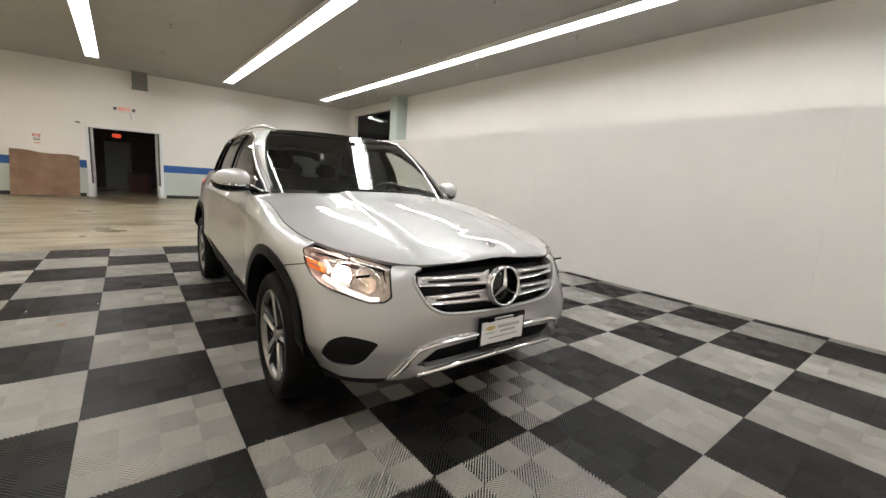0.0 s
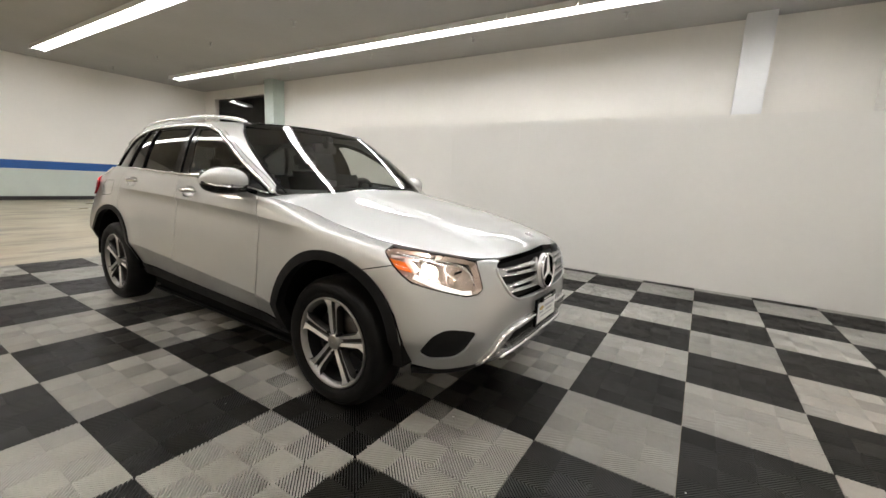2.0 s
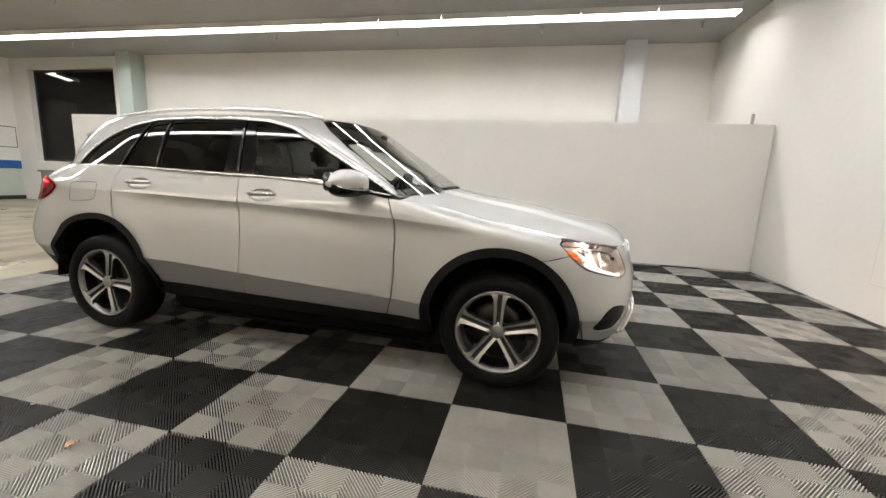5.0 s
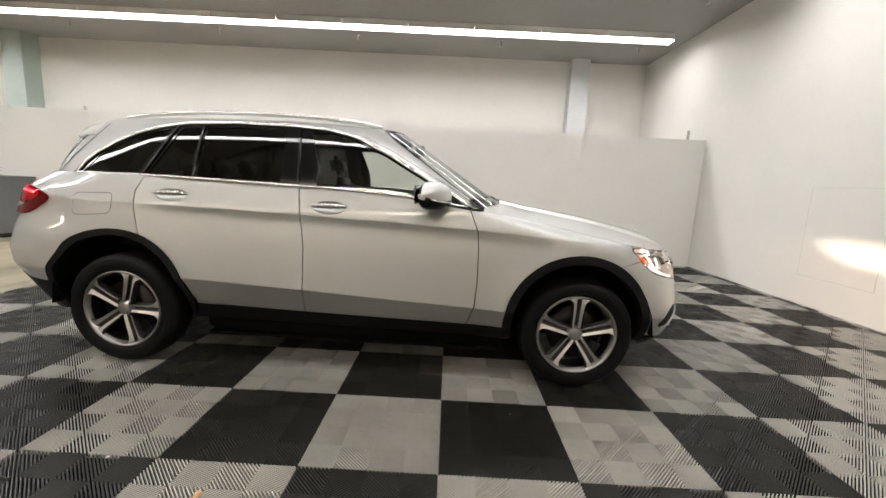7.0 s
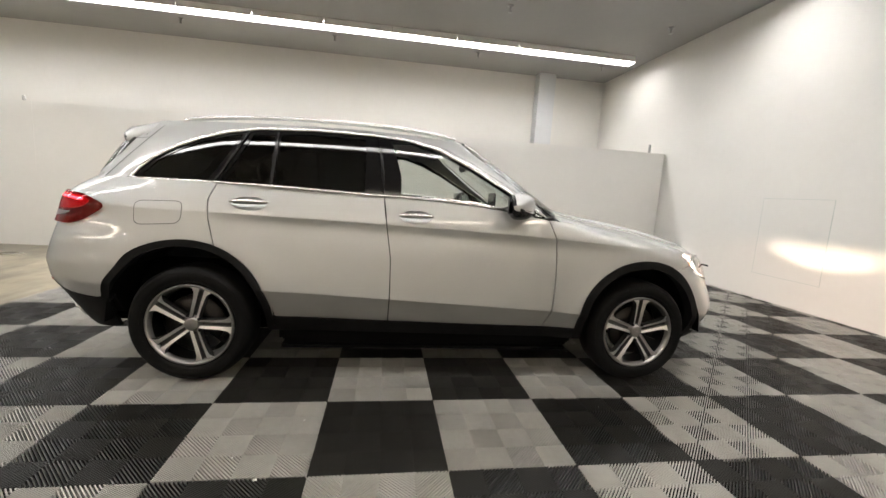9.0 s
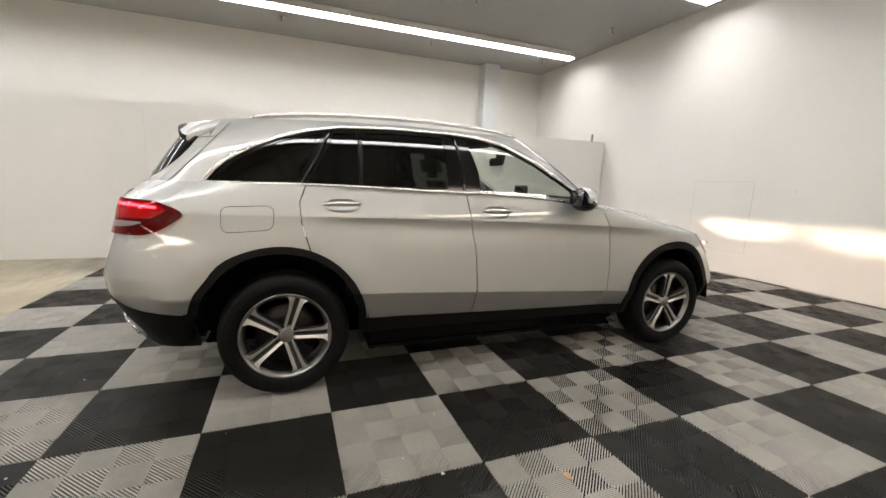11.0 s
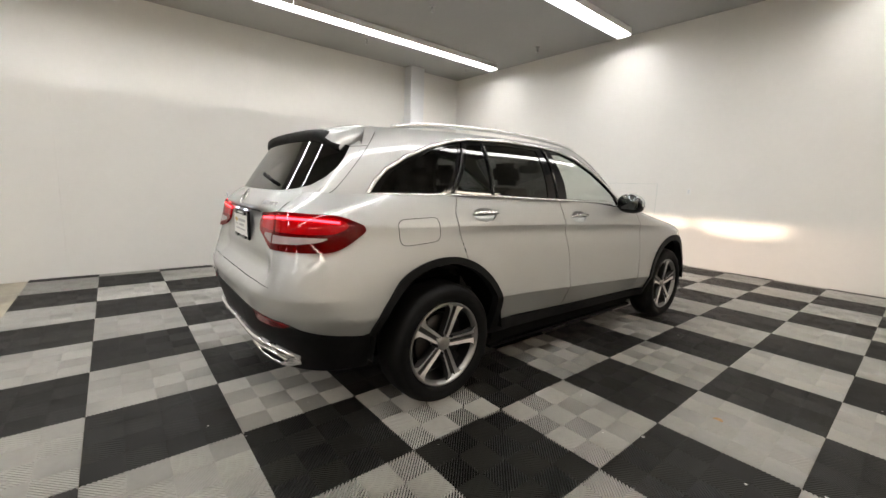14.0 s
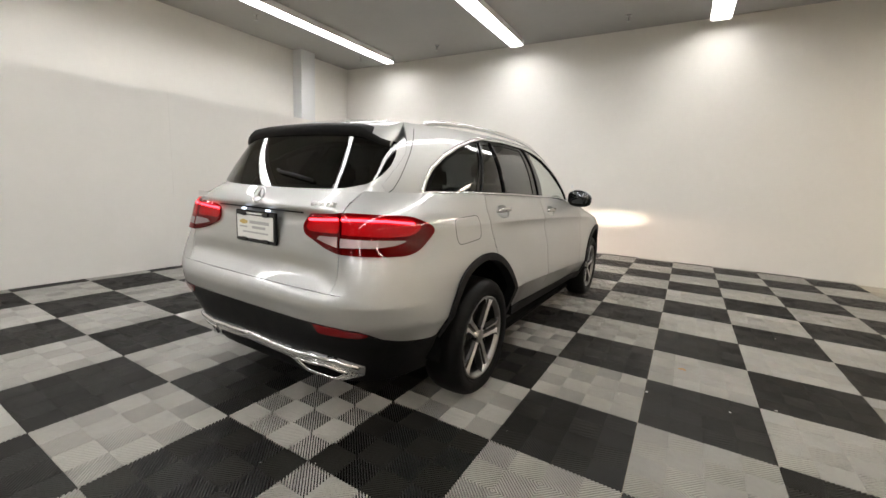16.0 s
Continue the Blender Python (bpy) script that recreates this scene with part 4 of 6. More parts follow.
def lathe(profile, n=48, bm=None):
    """A ring about the x axis from (x, radius) pairs."""
    bm = bm or bmesh.new()
    rows = [[bm.verts.new((x, r * math.cos(2 * math.pi * k / n), r * math.sin(2 * math.pi * k / n))) for k in range(n)] for x, r in profile]
    for a, b in zip(rows, rows[1:]):
        for k in range(n):
            bm.faces.new([a[k], a[(k + 1) % n], b[(k + 1) % n], b[k]])
    return bm


def side_sz(pts):
    return [(float(body_s(y, z)), z) for y, z in pts]


def nose_sz(pts):
    return [(float(nose_s(x, z)), z) for x, z in pts]


def tail_sz(pts):
    return [(float(tail_s(x, z)), z) for x, z in pts]


def cabin_sz(pts):
    return [(float(cabin_s(y, z)), z) for y, z in pts]


def loft_block(name, mat, parent, rows, label="", bevel=0.0):
    """A cushion-like block: outlines stacked one on another."""
    bm = bmesh.new()
    made = [[bm.verts.new(v) for v in r] for r in rows]
    for a, b in zip(made, made[1:]):
        for k in range(len(a)):
            bm.faces.new([a[k], a[(k + 1) % len(a)], b[(k + 1) % len(b)], b[k]])
    bm.faces.new(made[0][::-1])
    bm.faces.new(made[-1])
    bmesh.ops.recalc_face_normals(bm, faces=bm.faces)
    if bevel:
        bmesh.ops.bevel(bm, geom=list(bm.edges), offset=bevel, segments=3, affect="EDGES", clamp_overlap=True)
    return part(name, bm, mat, parent, label, True)


def build_car():
    car = thing("car", "silver sport utility car with lit lamps, parked on tiles", "car")
    car.matrix_basis = pose(1.533, 2.30, 0, 0, 0, -0.6)
    G = 0.0032                                            # half a shut gap
    RF, RR, HZ = 0.447, 0.464, 0.358
    FY, FZ, RY, RZ = 0.012, 0.400, 2.885, 0.390           # middles of the arches
    # outlines of lamps and openings
    lamp = rounded([(-0.238, 0.887), (-0.257, 0.900), (-0.36, 0.888), (-0.463, 0.871), (-0.572, 0.849), (-0.584, 0.795), (-0.590, 0.722), (-0.570, 0.700), (-0.527, 0.694), (-0.463, 0.713), (-0.383, 0.739), (-0.345, 0.754), (-0.315, 0.781), (-0.28, 0.825), (-0.252, 0.865)], 0.010, 4)

    def lamp_sz(pts):
        """Lamp fittings, drawn by their distance to the middle."""
        return [(-0.588 + (s - LAMP_IN) * (0.588 - 0.238) / (LAMP_OUT - LAMP_IN), z) for s, z in nose_sz(pts)]

    LAMP_IN, LAMP_OUT = nose_sz([(0.555, 0.70)])[0][0], nose_sz([(0.857, 0.89)])[0][0]
    grille = nose_sz([(0.0, 0.858), (0.2, 0.856), (0.36, 0.851)] + rounded([(0.36, 0.851), (0.497, 0.843), (0.505, 0.79), (0.45, 0.68), (0.37, 0.640), (0.2, 0.626)], 0.04)[4:-4] + [(0.2, 0.626), (0.0, 0.622)])
    intake = rounded([(-0.372, 0.424), (-0.42, 0.520), (-0.464, 0.550), (-0.520, 0.541), (-0.572, 0.520), (-0.534, 0.440), (-0.498, 0.400), (-0.405, 0.392)], 0.02)
    # front door, rear door and quarter lines, from the sill up
    fd = [(0.688, 0.376), (0.648, 0.5), (0.638, 0.65), (0.64, 0.85), (0.648, 0.955), (0.69, 1.06), (0.70, 1.083)]
    bl = [(1.712, 0.385), (1.707, 0.6), (1.711, 0.80), (1.738, 0.974), (1.763, 1.163)]
    rd = [(2.724, 0.822), (2.771, 0.99), (2.780, 1.10), (2.757, 1.160), (2.747, 1.186)]

    def shift(line, d):
        return [(y + d, z) for y, z in line]

    belt = [(y, float(edge_z(y))) for y in np.linspace(0.72, 2.726, 24)]
    rows_ = crease_lines()
    for sd in (-1, 1):
        # front wing, above the arch
        e = np.linspace(-0.250, 0.68, 24)
        top = [(s, float(edge_z(s)) - 0.0003) for s in e]
        wing = side_sz([(y, z) for y, z in arc(FY, FZ, RF, 119, 0, 22)]) + [(0.466, 0.372)] + [(y - G, z) for y, z in fd] + top[::-1]
        wing += [(-0.245, 0.900), (-0.234, 0.888), (-0.246, 0.868), (-0.272, 0.828)]
        panel("front_wing", PAINT, car, body, wing, side=sd, lines=rows_)
        # doors
        front = shift(fd, G) + [q for q in belt if 0.72 < q[0] < 1.753] + [(y - G, z) for y, z in bl[::-1]]
        d1 = panel("door", PAINT, car, body, front, "silver front door", side=sd, lines=rows_, holes=[handle_cup(1.562, 1.056)])
        tail = [(y, z) for y, z in arc(RY, RZ, RR, 178, 111, 14)]
        rear = shift(bl, G) + [q for q in belt if 1.775 < q[0] < 2.736] + [(y - G, z) for y, z in rd[::-1]] + tail[::-1]
        d2 = panel("door", PAINT, car, body, rear, "silver rear door", side=sd, lines=rows_, holes=[handle_cup(2.550, 1.085)])
        # quarter panel down to the bumper seam
        ztop = [(s, float(edge_z(s)) + 0.01) for s in np.linspace(float(body_s(2.752, 1.19)), float(tail_s(0.702, 1.19)), 22)]
        lampout = tail_sz([(0.700, 1.180), (0.686, 1.14), (0.6725, 1.099), (0.690, 1.0965)]) + side_sz(rounded([(3.60, 1.092), (3.44, 1.083), (3.308, 1.032), (3.452, 0.925), (3.60, 0.911)], 0.06, 7)[7:-7])
        bump_top = tail_sz([(0.6555, 0.925), (0.632, 0.80), (0.616, 0.745)])
        down = tail_sz([(0.70, 0.745)]) + side_sz([(3.62, 0.70), (3.45, 0.60), (3.346, 0.525)])
        up = side_sz(arc(RY, RZ, RR, 15, 109, 20))
        quarter = [(2.749 + G, 1.187)] + ztop + lampout + bump_top + down + up + [(y + G, z) for y, z in rd]
        quarter[0] = (float(body_s(2.749 + G, 1.188)), 1.188)
        panel("rear_quarter", PAINT, car, body, quarter, side=sd, step=0.028, lines=rows_)
        # fuel flap seam on the near side
        if sd < 0:
            flap = side_sz(rounded([(3.160, 1.070), (2.908, 1.080), (2.913, 0.952), (3.155, 0.934)], 0.045, 6))
            p, n = on(body, flap, 0.0, closed=True)
            strip("fuel_flap", GAP, car, p, n, 0.0034, 0.001, "rounded fuel flap seam", True, sd)
        # wheel-arch cladding and sill
        a = [(-0.414, 0.320), (-0.438, 0.352)] + arc(FY, FZ, RF + 0.008, 178, 0, 34)
        b = [(0.405, 0.30)] + arc(FY, FZ, 0.404, 0, 178, 34) + [(-0.38, 0.36), (-0.365, 0.325)]
        panel("arch_trim", CLAD, car, body, side_sz(a + [(0.466, 0.372), (0.466, 0.30)] + b),
              "charcoal plastic wheel-arch trim", side=sd, off=0.012, thick=0.06, step=0.025)
        a = arc(RY, RZ, RR + 0.010, 176, 14, 30)
        b = arc(RY, RZ, 0.434, 12, 178, 30)
        panel("arch_trim", CLAD, car, body, side_sz([(2.405, 0.31)] + a + b + [(2.446, 0.31)]), "charcoal plastic wheel-arch trim", side=sd, off=0.012, thick=0.06, step=0.025)
        panel("sill_trim", CLAD, car, body, [(0.43, 0.30)] + [(2.44, 0.31), (2.412, 0.412), (2.37, 0.408), (1.7, 0.390), (1.0, 0.379), (0.45, 0.369)], "charcoal plastic sill trim", side=sd, off=0.010, thick=0.07)

    # nose
    half = [nose_sz([(0.0, 0.618)])[0]] + grille[::-1][1:-3]
    half += nose_sz([(0.500, 0.8535), (0.580, 0.8545)])
    inner = [(-0.576, 0.849), (-0.588, 0.795), (-0.594, 0.720), (-0.571, 0.695), (-0.527, 0.689), (-0.462, 0.708), (-0.381, 0.734), (-0.342, 0.749), (-0.311, 0.778), (-0.274, 0.823)]
    half += inner + side_sz(arc(FY, FZ, RF, 120, 180, 14) + [(-0.42, 0.355)])
    half += nose_sz([(0.80, 0.325), (0.64, 0.330), (0.60, 0.375), (0.50, 0.492), (0.42, 0.515), (0.25, 0.526), (0.0, 0.530)])
    panel("front_bumper", PAINT, car, body, half, "silver front bumper", holes=[intake], both=True, thick=0.03, step=0.025)
    panel("lower_lip", CLAD, car, body, nose_sz([(0.0, 0.37), (0.25, 0.366), (0.42, 0.356), (0.55, 0.330), (0.80, 0.320)]) + side_sz([(-0.45, 0.320), (-0.44, 0.275)]) + nose_sz([(0.7, 0.285), (0.55, 0.305), (0.4, 0.335), (0.0, 0.345)]),
          "black lower lip", both=True, thick=0.05, off=-0.004)
    hole = nose_sz([(0.0, 0.492), (0.25, 0.488), (0.40, 0.476), (0.50, 0.408), (0.44, 0.386), (0.2, 0.397), (0.0, 0.401)])
    skirt = nose_sz([(0.0, 0.529), (0.25, 0.525), (0.42, 0.514), (0.50, 0.491), (0.60, 0.375), (0.638, 0.333), (0.55, 0.333), (0.42, 0.360), (0.25, 0.370), (0.0, 0.374)])
    ring = skirt[:10] + hole[::-1]
    skidp = panel("skid_trim", SKID, car, body, ring, "chrome-look lower bumper trim", both=True, off=0.014, thick=0.04, step=0.02)
    for line, w in (([(0.0, 0.516), (0.25, 0.512), (0.41, 0.502), (0.49, 0.480), (0.58, 0.375), (0.615, 0.345)], 0.020), ([(0.0, 0.388), (0.25, 0.384), (0.42, 0.372), (0.50, 0.358)], 0.026)):
        for sd in (-1, 1):
            p, n = on(body, nose_sz(line), 0.026 if line[0][1] < 0.45 else 0.016)
            n = n + np.array([0, 0, 0.55 if line[0][1] < 0.45 else 0.25])
            n /= np.linalg.norm(n, axis=1)[:, None]
            strip("chrome_edge", CHROME, skidp, p, n, w, 0.010, "bright moulded edge", False, sd)
    panel("lower_mesh", VOID, car, body, hole, "black lower intake", both=True, off=-0.02, thick=0)
    for sd in (-1, 1):
        panel("side_intake", CLAD, car, body, intake, "black side intake", side=sd, off=-0.010, thick=0)

    # grille: black shell, two slatted bars each side, a ring with a three-armed star
    panel("grille_shell", CLAD, car, body, grille, "black grille shell", both=True, off=-0.05, thick=0, step=0.03)
    rimline = [grille[k] for k in range(7, len(grille))]
    for sd in (-1, 1):
        p, n = on(body, rimline, 0.0)
        strip("grille_edge", PAINT, car, p, n, 0.016, 0.010, "", False, sd)
        for zz, hh, xe in ((0.786, 0.030, 0.487), (0.702, 0.030, 0.455)):
            up_ = nose_sz([(0.085, zz + hh * 1.5), (0.12, zz + hh * 1.05), (xe, zz + hh * 0.85), (xe - 0.005, zz - hh * 0.5), (0.12, zz - hh * 0.9), (0.085, zz - hh * 1.3)])
            slot = nose_sz([(0.15, zz + 0.008), (xe - 0.05, zz + 0.010), (xe - 0.05, zz - 0.002), (0.15, zz - 0.010)])
            louvre = panel("louvre", SKID, car, body, up_, "silver grille louvre", holes=[slot], side=sd, off=-0.004, thick=0.02, step=0.03)
            p, n = on(body, nose_sz([(0.11, zz - hh * 0.82), (xe - 0.01, zz - hh * 0.42)]), 0.0)
            strip("chrome_edge", CHROME, louvre, p, n, 0.007, 0.005, "", False, sd)
            p, n = on(body, nose_sz([(0.13, zz + hh * 0.62), (xe - 0.02, zz + hh * 0.55)]), 0.0)
            strip("chrome_edge", CHROME, louvre, p, n, 0.006, 0.004, "", False, sd)
    star = new("grille_badge")
    star.parent = car
    star.matrix_basis = pose(0, -0.826, 0.742, 84, 0, 0)
    emblem(star, 0.098, GLOSSBLACK, 0.02)
    bm = bmesh.new()
    n = 48
    prof = [(0.098, -0.006), (0.100, -0.005), (0.102, -0.010), (0.103, -0.018), (0.104, -0.028)]
    rows = [[bm.verts.new((q * math.cos(a), q * math.sin(a), h)) for q, h in prof] for a in np.linspace(0, 2 * math.pi, n, endpoint=False)]
    for i in range(n):
        for k in range(4):
            bm.faces.new([rows[i][k], rows[i][k + 1], rows[(i + 1) % n][k + 1], rows[(i + 1) % n][k]])
    bmesh.ops.recalc_face_normals(bm, faces=bm.faces)
    part("surround", bm, RIM, star, "silver surround", True)
    # headlamps
    for sd in (-1, 1):
        hl = new("headlamp")
        hl.parent = car
        panel("lens", LENS, hl, body, lamp, side=sd, off=0.004, thick=0, step=0.02)
        panel("reflector", CUP, hl, body, lamp, side=sd, off=-0.075, thick=-0.076, step=0.02, shape=lambda uv: 0.012 * np.sin(uv[:, 0] * 42) * np.sin((uv[:, 1] - 0.7) * 30))
        for z in (0.846, 0.820):
            amber = lamp_sz([(0.850 - (0.86 - z) * 0.22, z + 0.013), (0.815 - (0.86 - z) * 0.28, z), (0.808 - (0.86 - z) * 0.28, z - 0.019), (0.844 - (0.86 - z) * 0.24, z - 0.007)])
            panel("amber_marker", AMBER, hl, body, amber, side=sd, off=-0.012, thick=0.03, step=0.012)
        shroud = lamp_sz([(0.835, 0.889), (0.80, 0.893), (0.74, 0.881), (0.68, 0.866), (0.62, 0.853), (0.582, 0.847), (0.566, 0.79), (0.572, 0.79), (0.585, 0.842), (0.63, 0.850), (0.70, 0.866), (0.80, 0.8885)])
        panel("shroud", CLAD, hl, body, shroud, "dark upper shroud", side=sd, off=-0.03, thick=0.02, step=0.015)
        for curve, w in (([(0.752, 0.866), (0.757, 0.84), (0.752, 0.81), (0.738, 0.78), (0.716, 0.752)], 0.026), ([(0.668, 0.85), (0.682, 0.83), (0.680, 0.808), (0.660, 0.784), (0.640, 0.772)], 0.010), ([(0.812, 0.872), (0.800, 0.852), (0.790, 0.832), (0.782, 0.805)], 0.034), ([(0.846, 0.882), (0.83, 0.882), (0.80, 0.878), (0.77, 0.872)], 0.02)):
            p, n = on(body, lamp_sz(curve), -0.040)
            strip("facet", BRIGHT, hl, p, n, w, 0.006, "bright curved facet", False, sd)
        p, n = on(body, lamp_sz([(0.822, 0.872), (0.69, 0.856), (0.625, 0.836), (0.588, 0.80), (0.578, 0.74)]), -0.014)
        strip("brow_strip", CHROME, hl, p, n, 0.010, 0.005, "bright brow strip", False, sd)
        p, n = on(body, lamp_sz([(0.60, 0.707), (0.64, 0.706), (0.73, 0.740), (0.795, 0.782)]), -0.015)
        strip("light_strip", DRL, hl, p, n, 0.024, 0.006, "", False, sd)
        p, n = on(body, lamp, 0.002, closed=True)
        strip("lamp_seal", GLOSSBLACK, hl, p, n, 0.005, 0.002, "", True, sd)
        for x, z, r, lit in ((0.745, 0.797, 0.050, True), (0.648, 0.775, 0.045, False)):
            c, nn = frame_of(body, np.array(lamp_sz([(x, z)])), -0.060)
            out = Vector(nn[0]) if nn[0][1] < 0 else -Vector(nn[0])
            c, back = Vector(c[0]), (out * 0.7 + Vector((0.04, -0.3, 0))).normalized()
            c.x *= sd
            back.x *= sd
            cupm = bmesh.new()
            m = Matrix.Translation(c) @ Vector((-back.x, -back.y, -back.z)).to_track_quat("X", "Z").to_matrix().to_4x4()
            lathe([(0.0, r * 1.06), (-0.010, r * 1.02), (-0.011, r * 0.97), (0.0, r * 0.8), (0.009, r * 0.42), (0.012, 0.004)], 32, cupm)
            cupm.transform(m)
            cup = part("lamp_bowl", cupm, CUP, hl, "", True)
            bulb = bmesh.new()
            bmesh.ops.create_uvsphere(bulb, u_segments=16, v_segments=10, radius=0.010 if lit else 0.007, matrix=m @ Matrix.Translation((-0.004, 0, 0)))
            part("bulb", bulb, BULB if lit else BULB_LOW, cup, "glowing bulb", True)

    # bonnet
    rimS = np.linspace(-1.05, 0.62, 60)
    rim3 = body(rimS, edge_z(rimS))
    hood_out = [(float(x) - 0.004 if x > 0.01 else 0.0, float(y) + 0.004) for x, y, z in rim3]
    hood_out += [(0.72, 0.60), (0.60, 0.545), (0.40, 0.478), (0.20, 0.452), (0.0, 0.444)]
    panel("bonnet", PAINT, car, hood, hood_out, "long silver bonnet with raised middle", both=True, thick=0.018, up=(0, 0, 1), step=0.028)
    cowl = [(0.0, 0.415), (0.20, 0.422), (0.40, 0.45), (0.56, 0.51), (0.63, 0.565), (0.63, 0.66), (0.56, 0.66), (0.0, 0.60)]
    panel("cowl", CLAD, car, lambda x, y: hood(x, y) - np.array([0, 0, 0.02]), cowl, "black cowl below the windscreen", both=True, thick=0, up=(0, 0, 1), step=0.05)
    hoodstar = new("bonnet_badge")
    hoodstar.parent = car
    hoodstar.matrix_basis = pose(0, -0.69, float(hood(0.0, -0.69)[2]) + 0.003, 20, 0, 0)
    emblem(hoodstar, 0.026, RIM, 0.004)

    # cabin shell
    top_pts = [(3.250, 1.185), (3.19, 1.262), (3.12, 1.325), (3.0, 1.395), (2.855, 1.457), (2.70, 1.503), (2.53, 1.537), (2.2, 1.553), (1.85, 1.551), (1.62, 1.535), (1.418, 1.487), (1.227, 1.397), (1.0, 1.272), (0.83, 1.178), (0.70, 1.098)]
    # windows lie a little further in than their drawing
    def inset(pts):
        return [(1.06 + (y - 1.06) * 1.012, 1.214 + (z - 1.214) * 1.012) for y, z in pts]

    top_pts = inset(top_pts)
    dlo = cabin_sz(top_pts) + [(float(cabin_s(y, z)), z) for y, z in [(y, float(edge_z(y)) + 0.004) for y in np.linspace(0.74, 3.20, 30)]]
    ws_side = [(0.730, 1.105), (0.730, 1.15), (0.726, 1.25), (0.700, 1.38), (0.650, 1.50), (0.617, 1.538)]
    ws = [(float(cabin_front_s(0.0, 1.105)), 1.105), (float(cabin_front_s(0.4, 1.105)), 1.105)] + [(float(cabin_front_s(x, z)), z) for x, z in ws_side]
    S0 = GA0 - GLF
    ws_top = [(float(s), float(cabin(s, 2.0)[2]) - 0.004) for s in np.linspace(ws[-1][0], S0, 16)]
    wscreen = ws + [(q[0], q[1]) for q in ws_top[1:]]
    tail_edge = [(0.622, 1.225), (0.629, 1.30), (0.619, 1.39), (0.592, 1.452)]
    rg = [(float(cabin_front_s(x, z, True)), z) for x, z in tail_edge]
    S3 = GB + GLR
    for sd in (-1, 1):
        # painted pillars and cant rail round the side windows
        up = [(float(s), float(cabin(s, 2.0)[2]) - 0.001) for s in np.linspace(ws[-1][0] + 0.02, rg[-1][0] - 0.01, 50)]
        shell = [(ws[2][0] + 0.045, 1.122)] + [(s + 0.015, z) for s, z in ws[3:]] + up + [(s - 0.001, z) for s, z in rg[::-1]] + [(rg[0][0] - 0.02, 1.19)]
        shell += [(float(s), 1.165 + (float(edge_z(y)) - 1.165)) for s, y in [(cabin_s(y, 1.19), y) for y in np.linspace(3.4, 0.76, 26)]] + cabin_sz([(0.68, 1.090)])
        panel("cabin_side", PAINT, car, cabin, shell, "silver pillars and roof frame", holes=[dlo], side=sd, step=0.03)
        # black window surround with its panes
        panes = {
            "front": [(1.655, 1.174), (1.655, 1.30), (1.72, 1.512), (1.60, 1.516), (1.425, 1.468), (1.235, 1.382), (1.01, 1.258), (0.93, 1.212), (0.90, 1.130), (1.2, 1.152)],
            "rear": [(1.878, 1.182), (1.888, 1.520), (2.2, 1.524), (2.398, 1.512), (2.408, 1.195), (2.1, 1.188)],
            "small": [(2.436, 1.199), (2.432, 1.508), (2.555, 1.498), (2.718, 1.203)],
            "quarter": [(2.79, 1.204), (2.622, 1.495), (2.70, 1.478), (2.85, 1.435), (2.99, 1.372), (3.10, 1.306), (3.19, 1.204)]}
        holes = {k: cabin_sz(rounded(inset(v), 0.012, 3)) for k, v in panes.items()}
        surround = panel("window_surround", GLOSSBLACK, car, cabin, dlo, "gloss black window surround", holes=list(holes.values()), side=sd, off=-0.002, thick=0.012, step=0.04)
        for k, h in holes.items():
            panel("pane", GLASS if k == "front" else PRIVACY, surround, cabin, h, "clear front window" if k == "front" else "dark tinted rear window", side=sd, off=-0.006, thick=0, step=0.05)
        p, n = on(cabin, cabin_sz(top_pts), 0.004)
        strip("chrome_trim", TRIM, surround, p, n, 0.025, 0.008, "bright window trim", False, sd)
        p, n = on(cabin, [(float(cabin_s(y, z)), z) for y, z in [(y, float(edge_z(y)) + 0.010) for y in np.linspace(0.72, 3.27, 40)]], 0.006)
        strip("chrome_trim", TRIM, surround, p, n, 0.016, 0.007, "bright belt trim", False, sd)
        for a, b in (((2.422, 1.190), (2.416, 1.525)), ((2.755, 1.190), (2.58, 1.53)), ((1.768, 1.172), (1.808, 1.545))):
            p, n = on(cabin, cabin_sz(inset([a, b])), 0.003)
            strip("pillar_bar", GLOSSBLACK, surround, p, n, 0.018, 0.006, "", False, sd)
        # door shut line up the windscreen pillar
        p, n = on(cabin, cabin_sz([(0.676, 1.112), (0.70, 1.132), (0.816, 1.206), (0.986, 1.300), (1.213, 1.425), (1.400, 1.510)]), 0.001)
        strip("door_seam", GAP, car, p, n, 0.0035, 0.001, "", False, sd)
        # tailgate seam up the pillar to the roof
        p1, n1 = on(body, tail_sz([(0.671, 1.10), (0.6845, 1.14)]), 0.0015)
        p2, n2 = on(cabin, cabin_sz([(3.505, 1.158), (3.460, 1.184), (3.424, 1.208), (3.383, 1.25), (3.325, 1.315), (3.208, 1.447), (3.145, 1.528)]), 0.0015)
        strip("tailgate_seam", GAP, car, np.concatenate([p1, p2]), np.concatenate([n1, n2]), 0.0035, 0.0012, "", False, sd)
        p, n = on(cabin, cabin_sz([(3.208, 1.447), (3.300, 1.436)]), 0.0015)
        strip("spoiler_seam", GAP, car, p, n, 0.003, 0.001, "", False, sd)
        # roof rail on two feet
        ys = np.linspace(1.30, 3.03, 40)
        rail = np.stack([np.interp(ys, [1.30, 1.5, 2.6, 3.03], [0.578, 0.585, 0.576, 0.552]), ys, roof(0.6, ys)[:, 2] + 0.045 * np.sin(np.pi * np.clip((ys - 1.29) / 1.75, 0, 1)) ** 0.35 - 0.003], -1)
        strip("roof_rail", TRIM, car, rail, np.tile([0, 0, 1.0], (40, 1)), 0.034, 0.015, "polished roof rail", False, sd)
